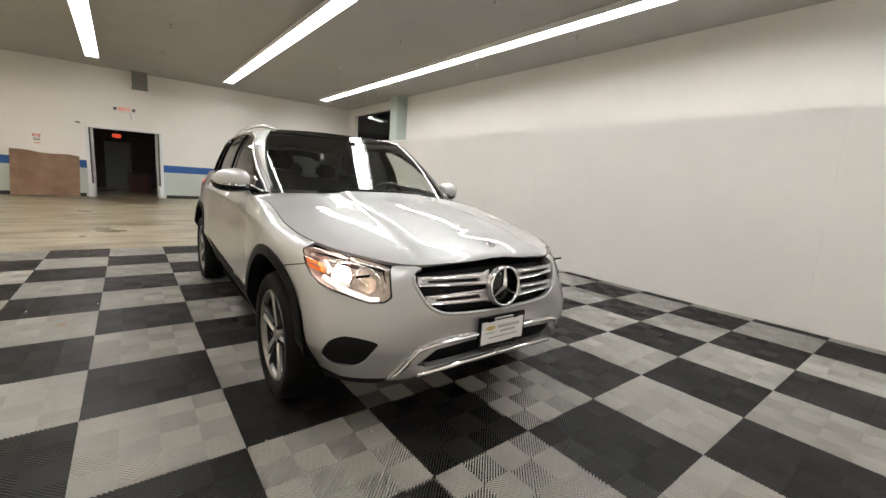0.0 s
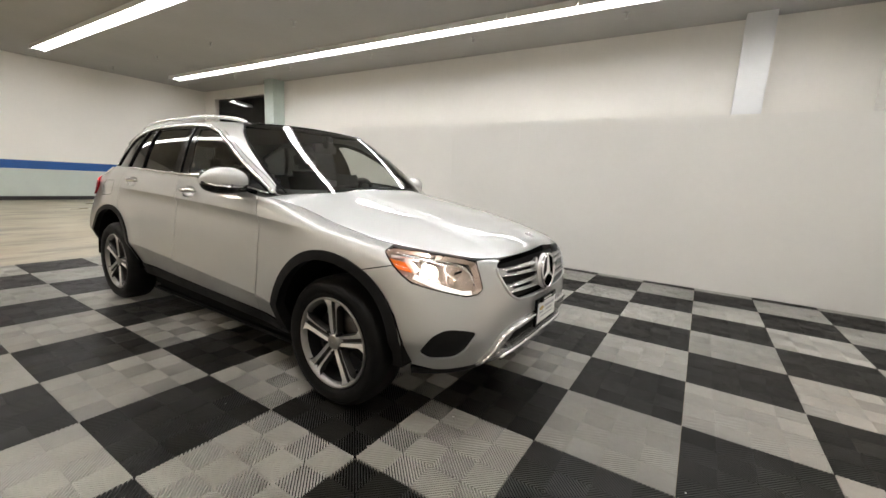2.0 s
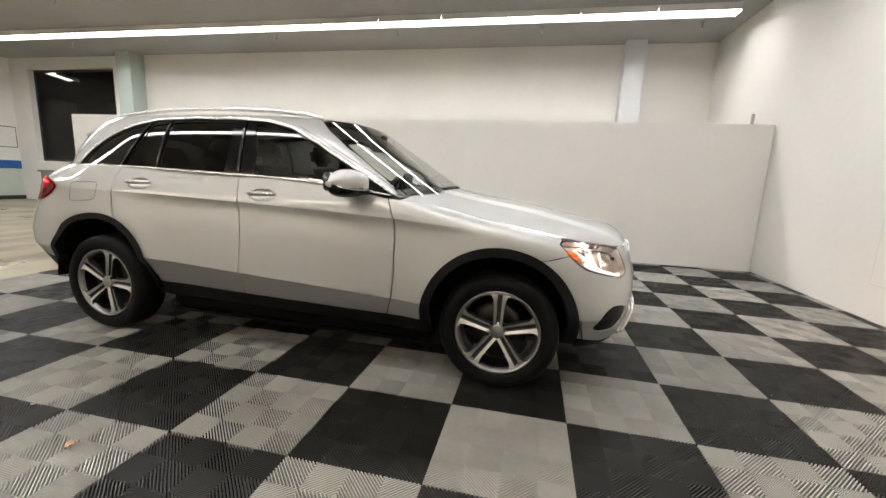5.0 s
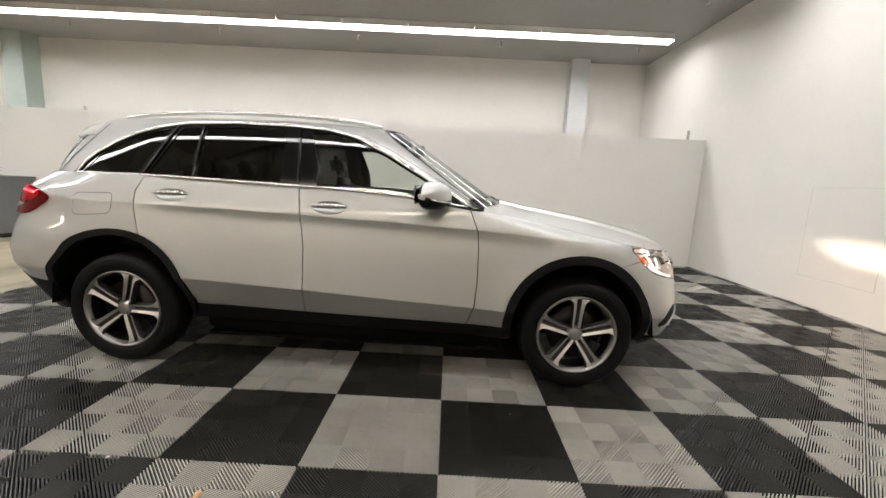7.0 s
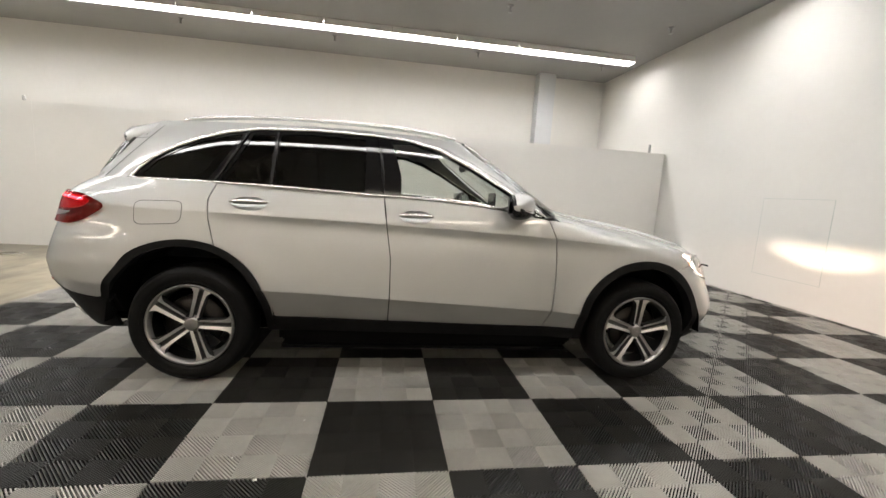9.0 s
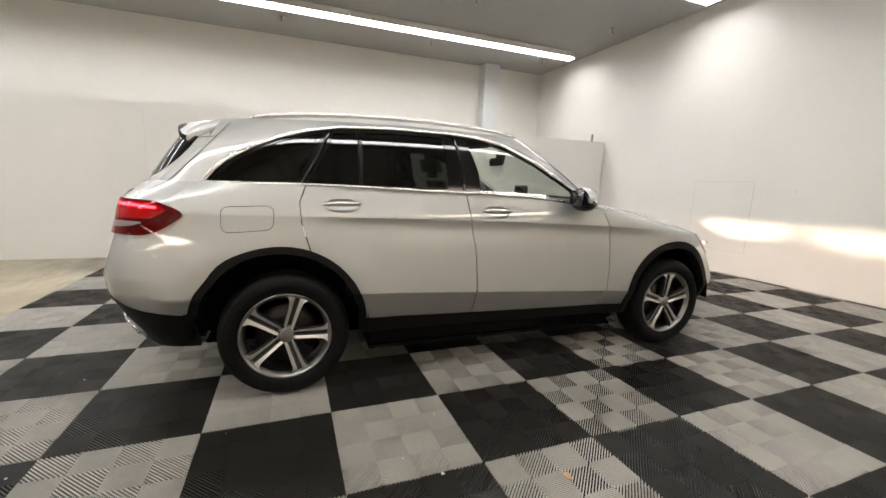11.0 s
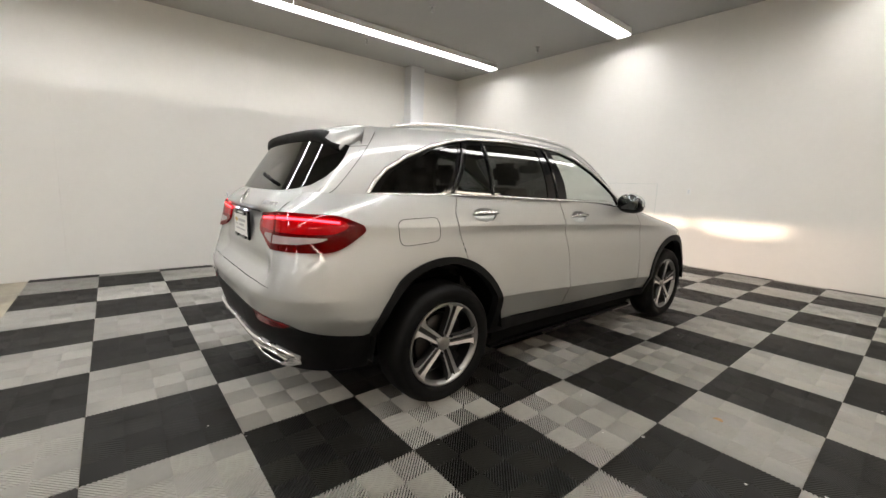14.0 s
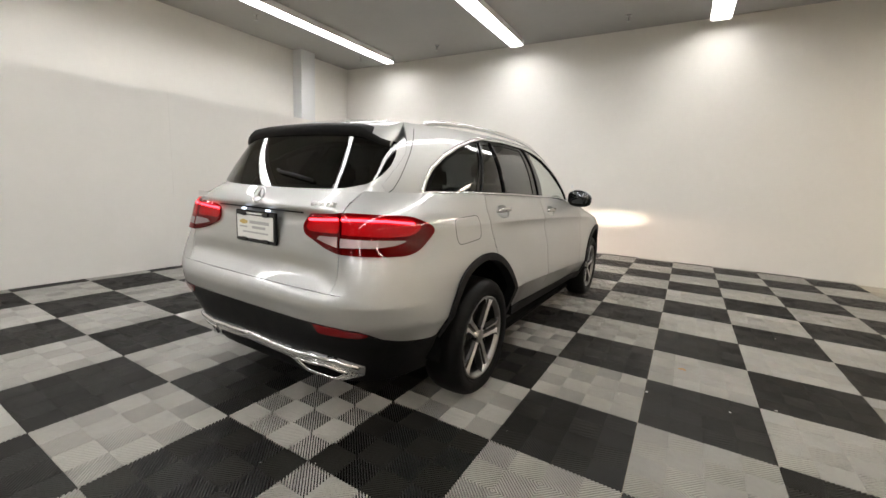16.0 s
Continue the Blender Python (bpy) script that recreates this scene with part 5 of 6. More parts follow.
        # quarter-light corner with the mirror on it
        sail = cabin_sz([(0.715, 1.108), (0.88, 1.125), (0.915, 1.212), (0.84, 1.176)])
        panel("mirror_foot", GLOSSBLACK, car, cabin, sail, side=sd, off=0.004, thick=0.01, step=0.03)
        wing_mirror(car, sd)
        # handles in their cups
        for y, z in ((1.562, 1.056), (2.550, 1.085)):
            door_handle(d1 if y < 2 else d2, y, z, sd)
    panel("windscreen", GLASS, car, cabin, wscreen, "clear windscreen", both=True, off=-0.003, thick=0, step=0.04)
    for sd in (-1, 1):
        p, n = on(cabin, ws[2:], 0.0)
        strip("screen_seal", CLAD, car, p, n, 0.008, 0.002, "", False, sd)
    # roof: glass panel in front, painted behind, both inside the rails
    te = np.linspace(ws[-1][0] + 0.02, float(cabin_s(3.40, 1.5)), 60)
    cx, cy = cabin_plan(te, np.ones_like(te))
    edge_line = [(float(x), float(y)) for x, y in zip(cx, cy)]
    gl = [(0.0, 1.19), (0.3, 1.195), (0.49, 1.21), (0.558, 1.25), (0.55, 1.6), (0.545, 2.15), (0.0, 2.15)]
    panel("glass_roof", GLOSSBLACK, car, roof, gl, "black panoramic roof glass", both=True, off=0.001, thick=0.01, up=(0, 0, 1), step=0.05)
    rp = [(0.0, 2.16), (0.545, 2.16), (0.555, 1.6), (0.566, 1.25)] + [q for q in edge_line if 1.26 < q[1] < 3.17] + [(0.40, 3.18), (0.0, 3.18)]
    panel("roof_skin", PAINT, car, roof, rp, "silver roof skin", both=True, thick=0.01, up=(0, 0, 1), step=0.035)

    # tailgate, rear window and spoiler
    glass_side = [(0.0, 1.191), (0.2, 1.192), (0.402, 1.197), (0.49, 1.205), (0.572, 1.228), (0.606, 1.272), (0.614, 1.32), (0.606, 1.37), (0.580, 1.438)]
    rglass = [(float(cabin_front_s(x, z, True)), z) for x, z in glass_side] + [(float(cabin_front_s(x, z, True)), z) for x, z in ((0.49, 1.478), (0.3, 1.503), (0.0, 1.512))]
    panel("rear_window", PRIVACY, car, cabin, rglass, "dark tinted rear window", both=True, off=0.002, thick=0.01, step=0.04, up=(0.3, 1, 0.3))
    ring = [(S3, 1.16), (float(cabin_front_s(0.40, 1.165, True)), 1.165), (float(cabin_front_s(0.615, 1.185, True)), 1.185)] + rg + [(float(cabin_front_s(0.575, 1.475, True)), 1.475)] + rglass[8::-1]
    panel("tailgate_frame", PAINT, car, cabin, ring, "silver tailgate frame round the window", both=True, thick=0.01, step=0.03, up=(0.3, 1, 0.3))
    spoiler(car, roof)
    for sd in (-1, 1):
        patch = [(float(cabin_front_s(x, z, True)), z) for x, z in ((0.58, 1.165), (0.665, 1.165), (0.655, 1.245), (0.58, 1.245))]
        panel("gate_corner", PAINT, car, cabin, patch, "silver tailgate corner", side=sd, off=-0.003, thick=0, step=0.03, up=(0.3, 1, 0.3))
    gate = tail_sz([(0.0, 0.7412), (0.35, 0.7412), (0.57, 0.7425), (0.612, 0.7435), (0.628, 0.80)]) + tail_sz([(0.6505, 0.93), (0.6525, 1.0), (0.6540, 1.0975), (0.669, 1.0985), (0.6825, 1.14), (0.6965, 1.187), (0.5, 1.187), (0.3, 1.19), (0.0, 1.19)])
    inlamp = tail_sz(rounded([(0.6545, 1.093), (0.43, 1.083), (0.392, 1.02), (0.407, 0.985), (0.55, 0.934), (0.6545, 0.916)], 0.045, 7))
    inlamp = tail_sz([(0.6545, 1.093)]) + inlamp[7:-7] + tail_sz([(0.6545, 0.916)])
    panel("tailgate", PAINT, car, body, gate, "silver tailgate", holes=[], both=True, thick=0.012, up=(0.3, 1, 0.1), step=0.028)
    outlamp = tail_sz([(0.6585, 0.916), (0.6585, 1.094)]) + side_sz(rounded([(3.66, 1.094), (3.44, 1.085), (3.303, 1.032), (3.452, 0.922), (3.66, 0.903)], 0.06, 7)[7:-7])
    lit_in = tail_sz(rounded([(0.648, 1.082), (0.44, 1.072), (0.409, 1.02), (0.433, 1.0), (0.648, 1.003)], 0.03, 5))
    lit_out = tail_sz([(0.666, 1.003), (0.666, 1.083)]) + side_sz(rounded([(3.60, 1.083), (3.45, 1.076), (3.39, 1.045), (3.46, 1.005), (3.60, 0.998)], 0.03, 5)[3:-3])
    pale_in = tail_sz([(0.648, 0.990), (0.52, 0.984)] + rounded([(0.49, 0.972), (0.57, 0.955)], 0.01, 3) + [(0.648, 0.944)])
    pale_out = tail_sz([(0.666, 0.946), (0.666, 0.985)]) + side_sz(rounded([(3.62, 0.986), (3.49, 0.984), (3.53, 0.966), (3.62, 0.950)], 0.03, 5)[3:-3])
    for sd in (-1, 1):
        tl = new("tail_lamp")
        tl.parent = car
        for poly in (inlamp, outlamp):
            panel("lens", REDLENS, tl, body, poly, "red lamp lens", side=sd, off=0.014, thick=0.014, step=0.02, up=(0.5, 1, 0))
            panel("reflector", REDCUP, tl, body, poly, "", side=sd, off=0.003, thick=0, step=0.025, up=(0.5, 1, 0))
        for poly in (lit_in, lit_out):
            panel("diffuser", REDGLOW, tl, body, poly, "glowing red diffuser", side=sd, off=0.007, thick=0.003, step=0.02, up=(0.5, 1, 0))
        for guide in (tail_sz([(0.43, 1.052), (0.54, 1.060), (0.645, 1.066)]), tail_sz([(0.668, 1.067), (0.76, 1.068)]) + side_sz([(3.55, 1.066), (3.44, 1.055)])):
            p, n = on(body, guide, 0.009)
            strip("light_guide", REDLED, tl, p, n, 0.012, 0.003, "lit red strip", False, sd)
        for poly in (pale_in, pale_out):
            panel("clear_band", PALECUP, tl, body, poly, "pale reversing lamp band", side=sd, off=0.0155, thick=0.003, step=0.02, up=(0.5, 1, 0))
    # rear bumper: paint above, charcoal below, bright strip with the exhaust ends
    border = [(4.01, 0.602), (3.70, 0.602), (3.551, 0.602), (3.48, 0.592), (3.447, 0.574), (3.413, 0.549), (3.365, 0.530), (3.288, 0.512), (3.243, 0.503), (3.216, 0.513)]
    paintb = border + side_sz([(3.347, 0.526), (3.45, 0.60), (3.62, 0.70)]) + tail_sz([(0.70, 0.745), (0.62, 0.7415), (0.57, 0.7405), (0.35, 0.7390), (0.0, 0.7385)])
    panel("rear_bumper", PAINT, car, body, paintb, "silver rear bumper", both=True, lines=rows_, thick=0.02, up=(0.3, 1, 0.1), step=0.028)
    blackb = [(a, z - 0.003) for a, z in border] + side_sz([(3.325, 0.40), (3.315, 0.30)]) + tail_sz([(0.86, 0.275), (0.7, 0.27), (0.4, 0.28), (0.0, 0.28)])
    panel("lower_rear_bumper", CLAD, car, body, blackb, "charcoal lower rear bumper", both=True, thick=0.02, off=0.003, up=(0.3, 1, 0.1), step=0.03)
    bar = tail_sz([(0.0, 0.442), (0.40, 0.432), (0.55, 0.442), (0.68, 0.428), (0.80, 0.378), (0.795, 0.330), (0.68, 0.277), (0.46, 0.318), (0.37, 0.378), (0.0, 0.388)])
    chrome = panel("rear_skid_trim", SKID, car, body, bar, "bright rear bumper trim", both=True, off=0.014, thick=0.03, up=(0.3, 1, 0.1), step=0.02)
    for sd in (-1, 1):
        p, n = on(body, tail_sz([(0.0, 0.430), (0.40, 0.420), (0.55, 0.428), (0.68, 0.413), (0.775, 0.378)]), 0.012)
        strip("chrome_edge", CHROME, chrome, p, n, 0.026, 0.013, "bright moulded edge", False, sd)
        hole = tail_sz(rounded([(0.42, 0.390), (0.62, 0.386), (0.725, 0.345), (0.66, 0.300), (0.49, 0.332)], 0.018))
        panel("exhaust_mouth", VOID, car, body, hole, "dark exhaust mouth", side=sd, off=0.0155, thick=0, up=(0.3, 1, 0.1), step=0.02)
        p, n = on(body, hole, 0.017, closed=True)
        strip("exhaust_ring", CHROME, car, p, n, 0.020, 0.009, "bright exhaust ring", True, sd)
        refl = rounded([(3.63, 0.599), (3.551, 0.598), (3.475, 0.586), (3.450, 0.573), (3.475, 0.558), (3.605, 0.560)], 0.006, 3)
        panel("reflector", REFLECT, car, body, refl, "red bumper reflector", side=sd, off=0.007, thick=0.006, up=(0.3, 1, 0.1), step=0.02)
    rstar = new("tailgate_badge")
    rstar.parent = car
    rstar.matrix_basis = pose(0, 3.690, 1.148, 62, 0, 180)
    emblem(rstar, 0.043, None, 0.006)
    for k, (ch, x) in enumerate(zip("4MATIC", (-0.478, -0.508, -0.541, -0.568, -0.589, -0.610))):
        c, n = frame_of(body, np.array(tail_sz([(abs(x), 1.128)])), 0.0)
        nn = Vector(n[0]) if n[0][1] > 0 else -Vector(n[0])
        nn.x = -nn.x
        m = Matrix.Translation(Vector((-c[0][0], c[0][1], 1.128)) + nn * 0.003) @ nn.to_track_quat("Z", "Y").to_matrix().to_4x4()
        lettering("letter", ch, 0.040, RIM, car, m, 0.002, "small bright model letter")
    bm = bmesh.new()
    for k, w in enumerate((0.032, 0.026, 0.03, 0.022)):
        x = 0.49 + k * 0.034
        c, n = frame_of(body, np.array(tail_sz([(x, 1.128)])), 0.004)
        box(x - w / 2, x + w / 2, c[0][1] - 0.004, c[0][1] + 0.003, 1.113, 1.143, bm=bm)
    part("lettering", bm, CHROME, car, "small bright model lettering")
    # black strip stands in for the shadow line below the tailgate ledge
    p, n = on(body, tail_sz([(0.0, 1.083), (0.2, 1.083), (0.40, 1.083)]), 0.0)
    p, n = np.concatenate([p[::-1] * (-1, 1, 1), p[1:]]), np.concatenate([n[::-1] * (-1, 1, 1), n[1:]])
    strip("gate_handle", CLAD, car, p, np.where(n[:, 1:2] < 0, -n, n), 0.012, 0.005, "black strip that draws the shade under the tailgate ledge")
    for x in (-0.10, 0.10):
        part("plate_lamp", box(x - 0.014, x + 0.014, 3.704, 3.718, 1.069, 1.078, 0.002), PLATELED, car, "small lit plate lamp")
    plate(car, pose(0, -0.835, 0.515, 90, 0, 0), "front_plate")
    plate(car, pose(0, 3.715, 0.985, 90, 0, 180), "rear_plate")
    # wipers
    wp, wn = on(cabin, [(float(cabin_front_s(x, z, True)), z) for x, z in ((-0.08, 1.272), (0.02, 1.264), (0.10, 1.254), (0.20, 1.240), (0.29, 1.226))], 0.014, step=0.08)
    strip("rear_wiper", CLAD, car, wp * (-1, 1, 1), wn * (-1, 1, 1), 0.020, 0.011, "black rear wiper")
    for a, b in (((0.49, 0.53, 1.128), (-0.05, 0.50, 1.150)), ((0.05, 0.49, 1.150), (-0.48, 0.535, 1.122))):
        strip("wiper", CLAD, car, [a, ((a[0] + b[0]) / 2, (a[1] + b[1]) / 2 - 0.02, 1.146), b], [(0, -0.5, 0.8)] * 3, 0.022, 0.010)
    # dark core under the skin, floor pan and wheel wells
    core = bmesh.new()
    box(-0.80, 0.80, 0.42, 2.40, 0.20, 0.42, 0.03, core)
    box(-0.60, 0.60, -0.58, 0.5, 0.29, 0.80, 0.03, core)
    box(-0.60, 0.60, 2.3, 3.50, 0.30, 0.70, 0.03, core)
    part("underbody", core, VOID, car, "dark underbody")
    for y in (0.0, WB):
        for sd in (-1, 1):
            lin = bmesh.new()
            for a0 in range(0, 180, 15):
                a, b = math.radians(a0), math.radians(a0 + 15)
                q = [lin.verts.new((sd * xx, y + 0.47 * math.cos(t), HZ + 0.47 * math.sin(t))) for t in (a, b) for xx in (0.55, 0.905)]
                lin.faces.new([q[0], q[1], q[3], q[2]])
            part("wheel_well", lin, VOID, car, "dark wheel-arch liner")
    # added plates that keep light from the sides off the tiles below
    for k, (w, y0, y1) in enumerate(((0.52, -0.64, -0.46), (0.60, -0.46, 0.46), (0.80, 0.46, 2.38), (0.60, 2.38, 3.32), (0.60, 3.32, 3.50))):
        z0 = 0.175 if k == 2 else 0.235 if k in (1, 3) else 0.28
        part("floor_shield", box(-w, w, y0, y1, z0, z0 + 0.02), VOID, car, "added dark plate that deepens the shade under the car")
    inner_shell(car)
    cabin_fittings(car)
    # wheels
    w = wheel(car)
    for x, y, spin, flip in ((-0.932, 0.0, 1, 0), (-0.932, WB, 17, 0), (0.932, 0.0, 30, 180), (0.932, WB, 50, 180)):
        m = pose(x, y + 0.004, 0.3525, 0, 0, flip) @ pose(0, 0, 0, spin, 0, 0)
        if w is None:
            copy_thing(first_wheel, m)
        else:
            w.matrix_basis, first_wheel, w = m, w, None
    # the burning bulbs light their own housings
    for sd in (-1, 1):
        c, _ = frame_of(body, np.array(lamp_sz([(0.745, 0.815)])), -0.028)
        if c[0][1] < float(body(lamp_sz([(0.745, 0.815)])[0][0], 0.815)[1]):
            c, _ = frame_of(body, np.array(lamp_sz([(0.745, 0.815)])), 0.028)
        glow = bpy.data.lights.new("headlamp_bulb", "POINT")
        glow.energy, glow.color, glow.shadow_soft_size = 2.2, (1.0, 0.88, 0.80), 0.012
        ob = new("headlamp_bulb", glow)
        ob.parent = car
        ob.location = (sd * float(c[0][0]), float(c[0][1]), 0.815)
    # lit headlamps throw their beams on the wall ahead, cut off above by a small shield
    for sd in (-1, 1):
        c = body(nose_sz([(0.70, 0.80)])[0][0], 0.80)
        x, y, z = sd * float(c[0]), float(c[1]), 0.80
        lamp_data = bpy.data.lights.new("headlamp_beam", "SPOT")
        lamp_data.energy, lamp_data.color, lamp_data.spot_size, lamp_data.spot_blend, lamp_data.shadow_soft_size = 560, (1.0, 0.80, 0.60), radians(31), 0.9, 0.0006
        beam = new("headlamp_beam", lamp_data)
        beam.parent = car
        beam.matrix_basis = look((x, y - 0.012, z), (x + 0.12, y - 2.7, z)) @ Matrix.Diagonal((1.0, 0.36, 1, 1))
        wide = bpy.data.lights.new("headlamp_spread", "SPOT")
        wide.energy, wide.color, wide.spot_size, wide.spot_blend, wide.shadow_soft_size = 62, (1.0, 0.64, 0.42), radians(100), 1.0, 0.0006
        spread = new("headlamp_spread", wide)
        spread.parent = car
        spread.matrix_basis = look((x, y - 0.012, z), (x, y - 2.7, z - 0.30)) @ Matrix.Diagonal((1.0, 0.5, 1, 1))
        part("beam_shield", box(x - 0.035, x + 0.035, y - 0.0295, y - 0.0285, z + 0.0002, z + 0.012), VOID, car, "small dark beam shield")
    return car


def emblem(parent, r, back, depth):
    """A ring with three tapering arms."""
    bm = bmesh.new()
    n = 48
    tube = r * 0.085
    rings = [[bm.verts.new(((r + tube * math.cos(b)) * math.cos(a), (r + tube * math.cos(b)) * math.sin(a), tube * math.sin(b))) for b in np.linspace(0, 2 * math.pi, 8, endpoint=False)] for a in np.linspace(0, 2 * math.pi, n, endpoint=False)]
    for i in range(n):
        for k in range(8):
            bm.faces.new([rings[i][k], rings[(i + 1) % n][k], rings[(i + 1) % n][(k + 1) % 8], rings[i][(k + 1) % 8]])
    part("ring", bm, CHROME, parent, "bright ring", True)
    for k in range(3):
        bm = bmesh.new()
        a = math.radians(90 + 120 * k)
        d, s = Vector((math.cos(a), math.sin(a), 0)), Vector((-math.sin(a), math.cos(a), 0))
        tip, w, h = d * r * 0.97, r * 0.16, r * 0.14
        up = Vector((0, 0, h))
        q = [bm.verts.new(v) for v in (s * w - d * w * 0.5, -s * w - d * w * 0.5, tip + s * r * 0.03, tip - s * r * 0.03, up, tip + up * 0.4)]
        for f in ((0, 4, 5, 2), (4, 1, 3, 5), (2, 5, 3), (0, 1, 4)):
            bm.faces.new([q[i] for i in f])
        bmesh.ops.recalc_face_normals(bm, faces=bm.faces)
        part("arm", bm, CHROME, parent)
    if back:
        part("backing", rod((0, 0, -depth * 1.2), (0, 0, -tube), r * 1.02, n=40), back, parent, "", True)


def plate(car, m, name):
    """Dealer card in a black frame: a wordless card with bars for the small print and a gold mark."""
    ob = new(name)
    ob.parent = car
    ob.matrix_basis = m
    tagged(ob, "white dealer card in a black plate frame")
    bm = bmesh.new()
    box(-0.165, 0.165, -0.082, 0.082, -0.012, 0.004, 0.004, bm)
    part("plate_frame", bm, GLOSSBLACK, ob)
    part("card", box(-0.150, 0.150, -0.062, 0.056, 0.0045, 0.006), PLATE, ob, "white card")
    z0, z1 = 0.0062, 0.0072
    part("print_bar", box(-0.040, 0.120, 0.014, 0.030, z0, z1), PRINT, ob)
    part("print_bar", box(-0.02, 0.09, -0.010, 0.003, z0, z1), PRINT, ob)
    part("print_bar", box(-0.10, 0.11, -0.034, -0.026, z0, z1), PRINT, ob)
    part("print_bar", box(-0.125, -0.06, -0.008, 0.0, z0, z1), PRINT, ob)
    bm = box(-0.125, -0.058, 0.014, 0.028, z0, z1)
    box(-0.107, -0.077, 0.009, 0.033, z0 + 0.0002, z1 + 0.0002, bm=bm)
    part("gold_mark", bm, GOLD, ob)
    for x, y in ((-0.09, 0.065), (0.09, 0.065), (-0.09, -0.069), (0.09, -0.069)):
        part("frame_clip", box(x - 0.022, x + 0.022, y - 0.012, y + 0.010, 0.0045, 0.009, 0.002), GLOSSBLACK, ob)
    part("print_bar", box(-0.07, 0.07, 0.064, 0.071, 0.0045, 0.0055), PLATE, ob)


def wing_mirror(car, sd):
    ob = new("wing_mirror")
    ob.parent = car
    heights = spline((0, 0.052), (0.1, 0.066), (0.28, 0.078), (0.5, 0.077), (0.7, 0.064), (0.85, 0.044), (0.95, 0.022), (1.0, 0.004))
    depths = spline((0, 0.058), (0.1, 0.072), (0.28, 0.083), (0.5, 0.086), (0.7, 0.083), (0.85, 0.072), (0.95, 0.055), (1.0, 0.028))
    fronts = spline((0, 0.078), (0.1, 0.098), (0.28, 0.114), (0.5, 0.110), (0.7, 0.094), (0.85, 0.066), (0.95, 0.036), (1.0, 0.006))

    def spot(t, a, out=1.0):
        c, s = math.cos(a), math.sin(a)
        y = 0.918 + 0.052 * t + (0.060 - 0.025 * t ** 4 if c > 0 else -float(fronts(t)) * out) * abs(c) ** 0.8
        z = 1.163 + 0.004 * t + (float(heights(t)) if s > 0 else -float(depths(t))) * abs(s) ** 0.72
        return (sd * (0.850 + 0.222 * t), y, z)

    steps = (0, 0.04, 0.1, 0.19, 0.28, 0.4, 0.5, 0.6, 0.7, 0.78, 0.85, 0.9, 0.95, 0.98, 1.0)
    rows = [[spot(t, a) for a in np.linspace(0, 2 * math.pi, 28, endpoint=False)] for t in steps]
    upper = bmesh.new()
    made = [[upper.verts.new(v) for v in r] for r in rows]
    for a, b in zip(made, made[1:]):
        for k in range(28):
            mid = (k + 0.5) * math.pi / 14
            upper.faces.new([a[k], a[(k + 1) % 28], b[(k + 1) % 28], b[k]]).material_index = 1 if math.cos(mid) > 0.45 or math.sin(mid) < -0.22 else 0
    upper.faces.new(made[0])
    upper.faces.new(made[-1][::-1])
    bmesh.ops.recalc_face_normals(upper, faces=upper.faces)
    mesh("shell", upper, [PAINT, GLOSSBLACK], ob, True)
    line = [spot(t, math.pi * 1.10, 1.03) for t in (0.12, 0.3, 0.5, 0.7, 0.85, 0.95)]
    strip("indicator", TRIM, ob, line, [(sd * 0.2, -1, 0), (sd * 0.2, -1, 0), (sd * 0.3, -1, 0), (sd * 0.5, -0.9, 0), (sd * 0.7, -0.7, 0), (sd, -0.4, 0)], 0.009, 0.004, "bright strip")
    rows = [[(sd * (0.888 + 0.16 * t) , 0.976 + 0.045 * t + 0.004, 1.168 + v * 0.054) for t, v in ((0.02, -1), (0.9, -1), (1, -0.6), (1, 0.6), (0.9, 1), (0.02, 1))], [(sd * (0.888 + 0.16 * t), 0.976 + 0.045 * t + 0.010, 1.168 + v * 0.054) for t, v in ((0.02, -1), (0.9, -1), (1, -0.6), (1, 0.6), (0.9, 1), (0.02, 1))]]
    loft_block("mirror_glass", DARK_MIRROR, ob, rows)
    loft_block("stalk", GLOSSBLACK, ob, [[(sd * x, y, z) for y, z in ((0.83, zz), (0.95, zz + 0.01), (0.95, zz + 0.035), (0.83, zz + 0.03))] for x, zz in ((0.80, 1.085), (0.90, 1.098), (0.96, 1.112))])
    return ob


def handle_cup(y, z):
    return side_sz(rounded([(y + 0.112, z - 0.004), (y + 0.062, z + 0.038), (y - 0.05, z + 0.040), (y - 0.112, z + 0.004), (y - 0.06, z - 0.038), (y + 0.05, z - 0.040)], 0.045, 6))


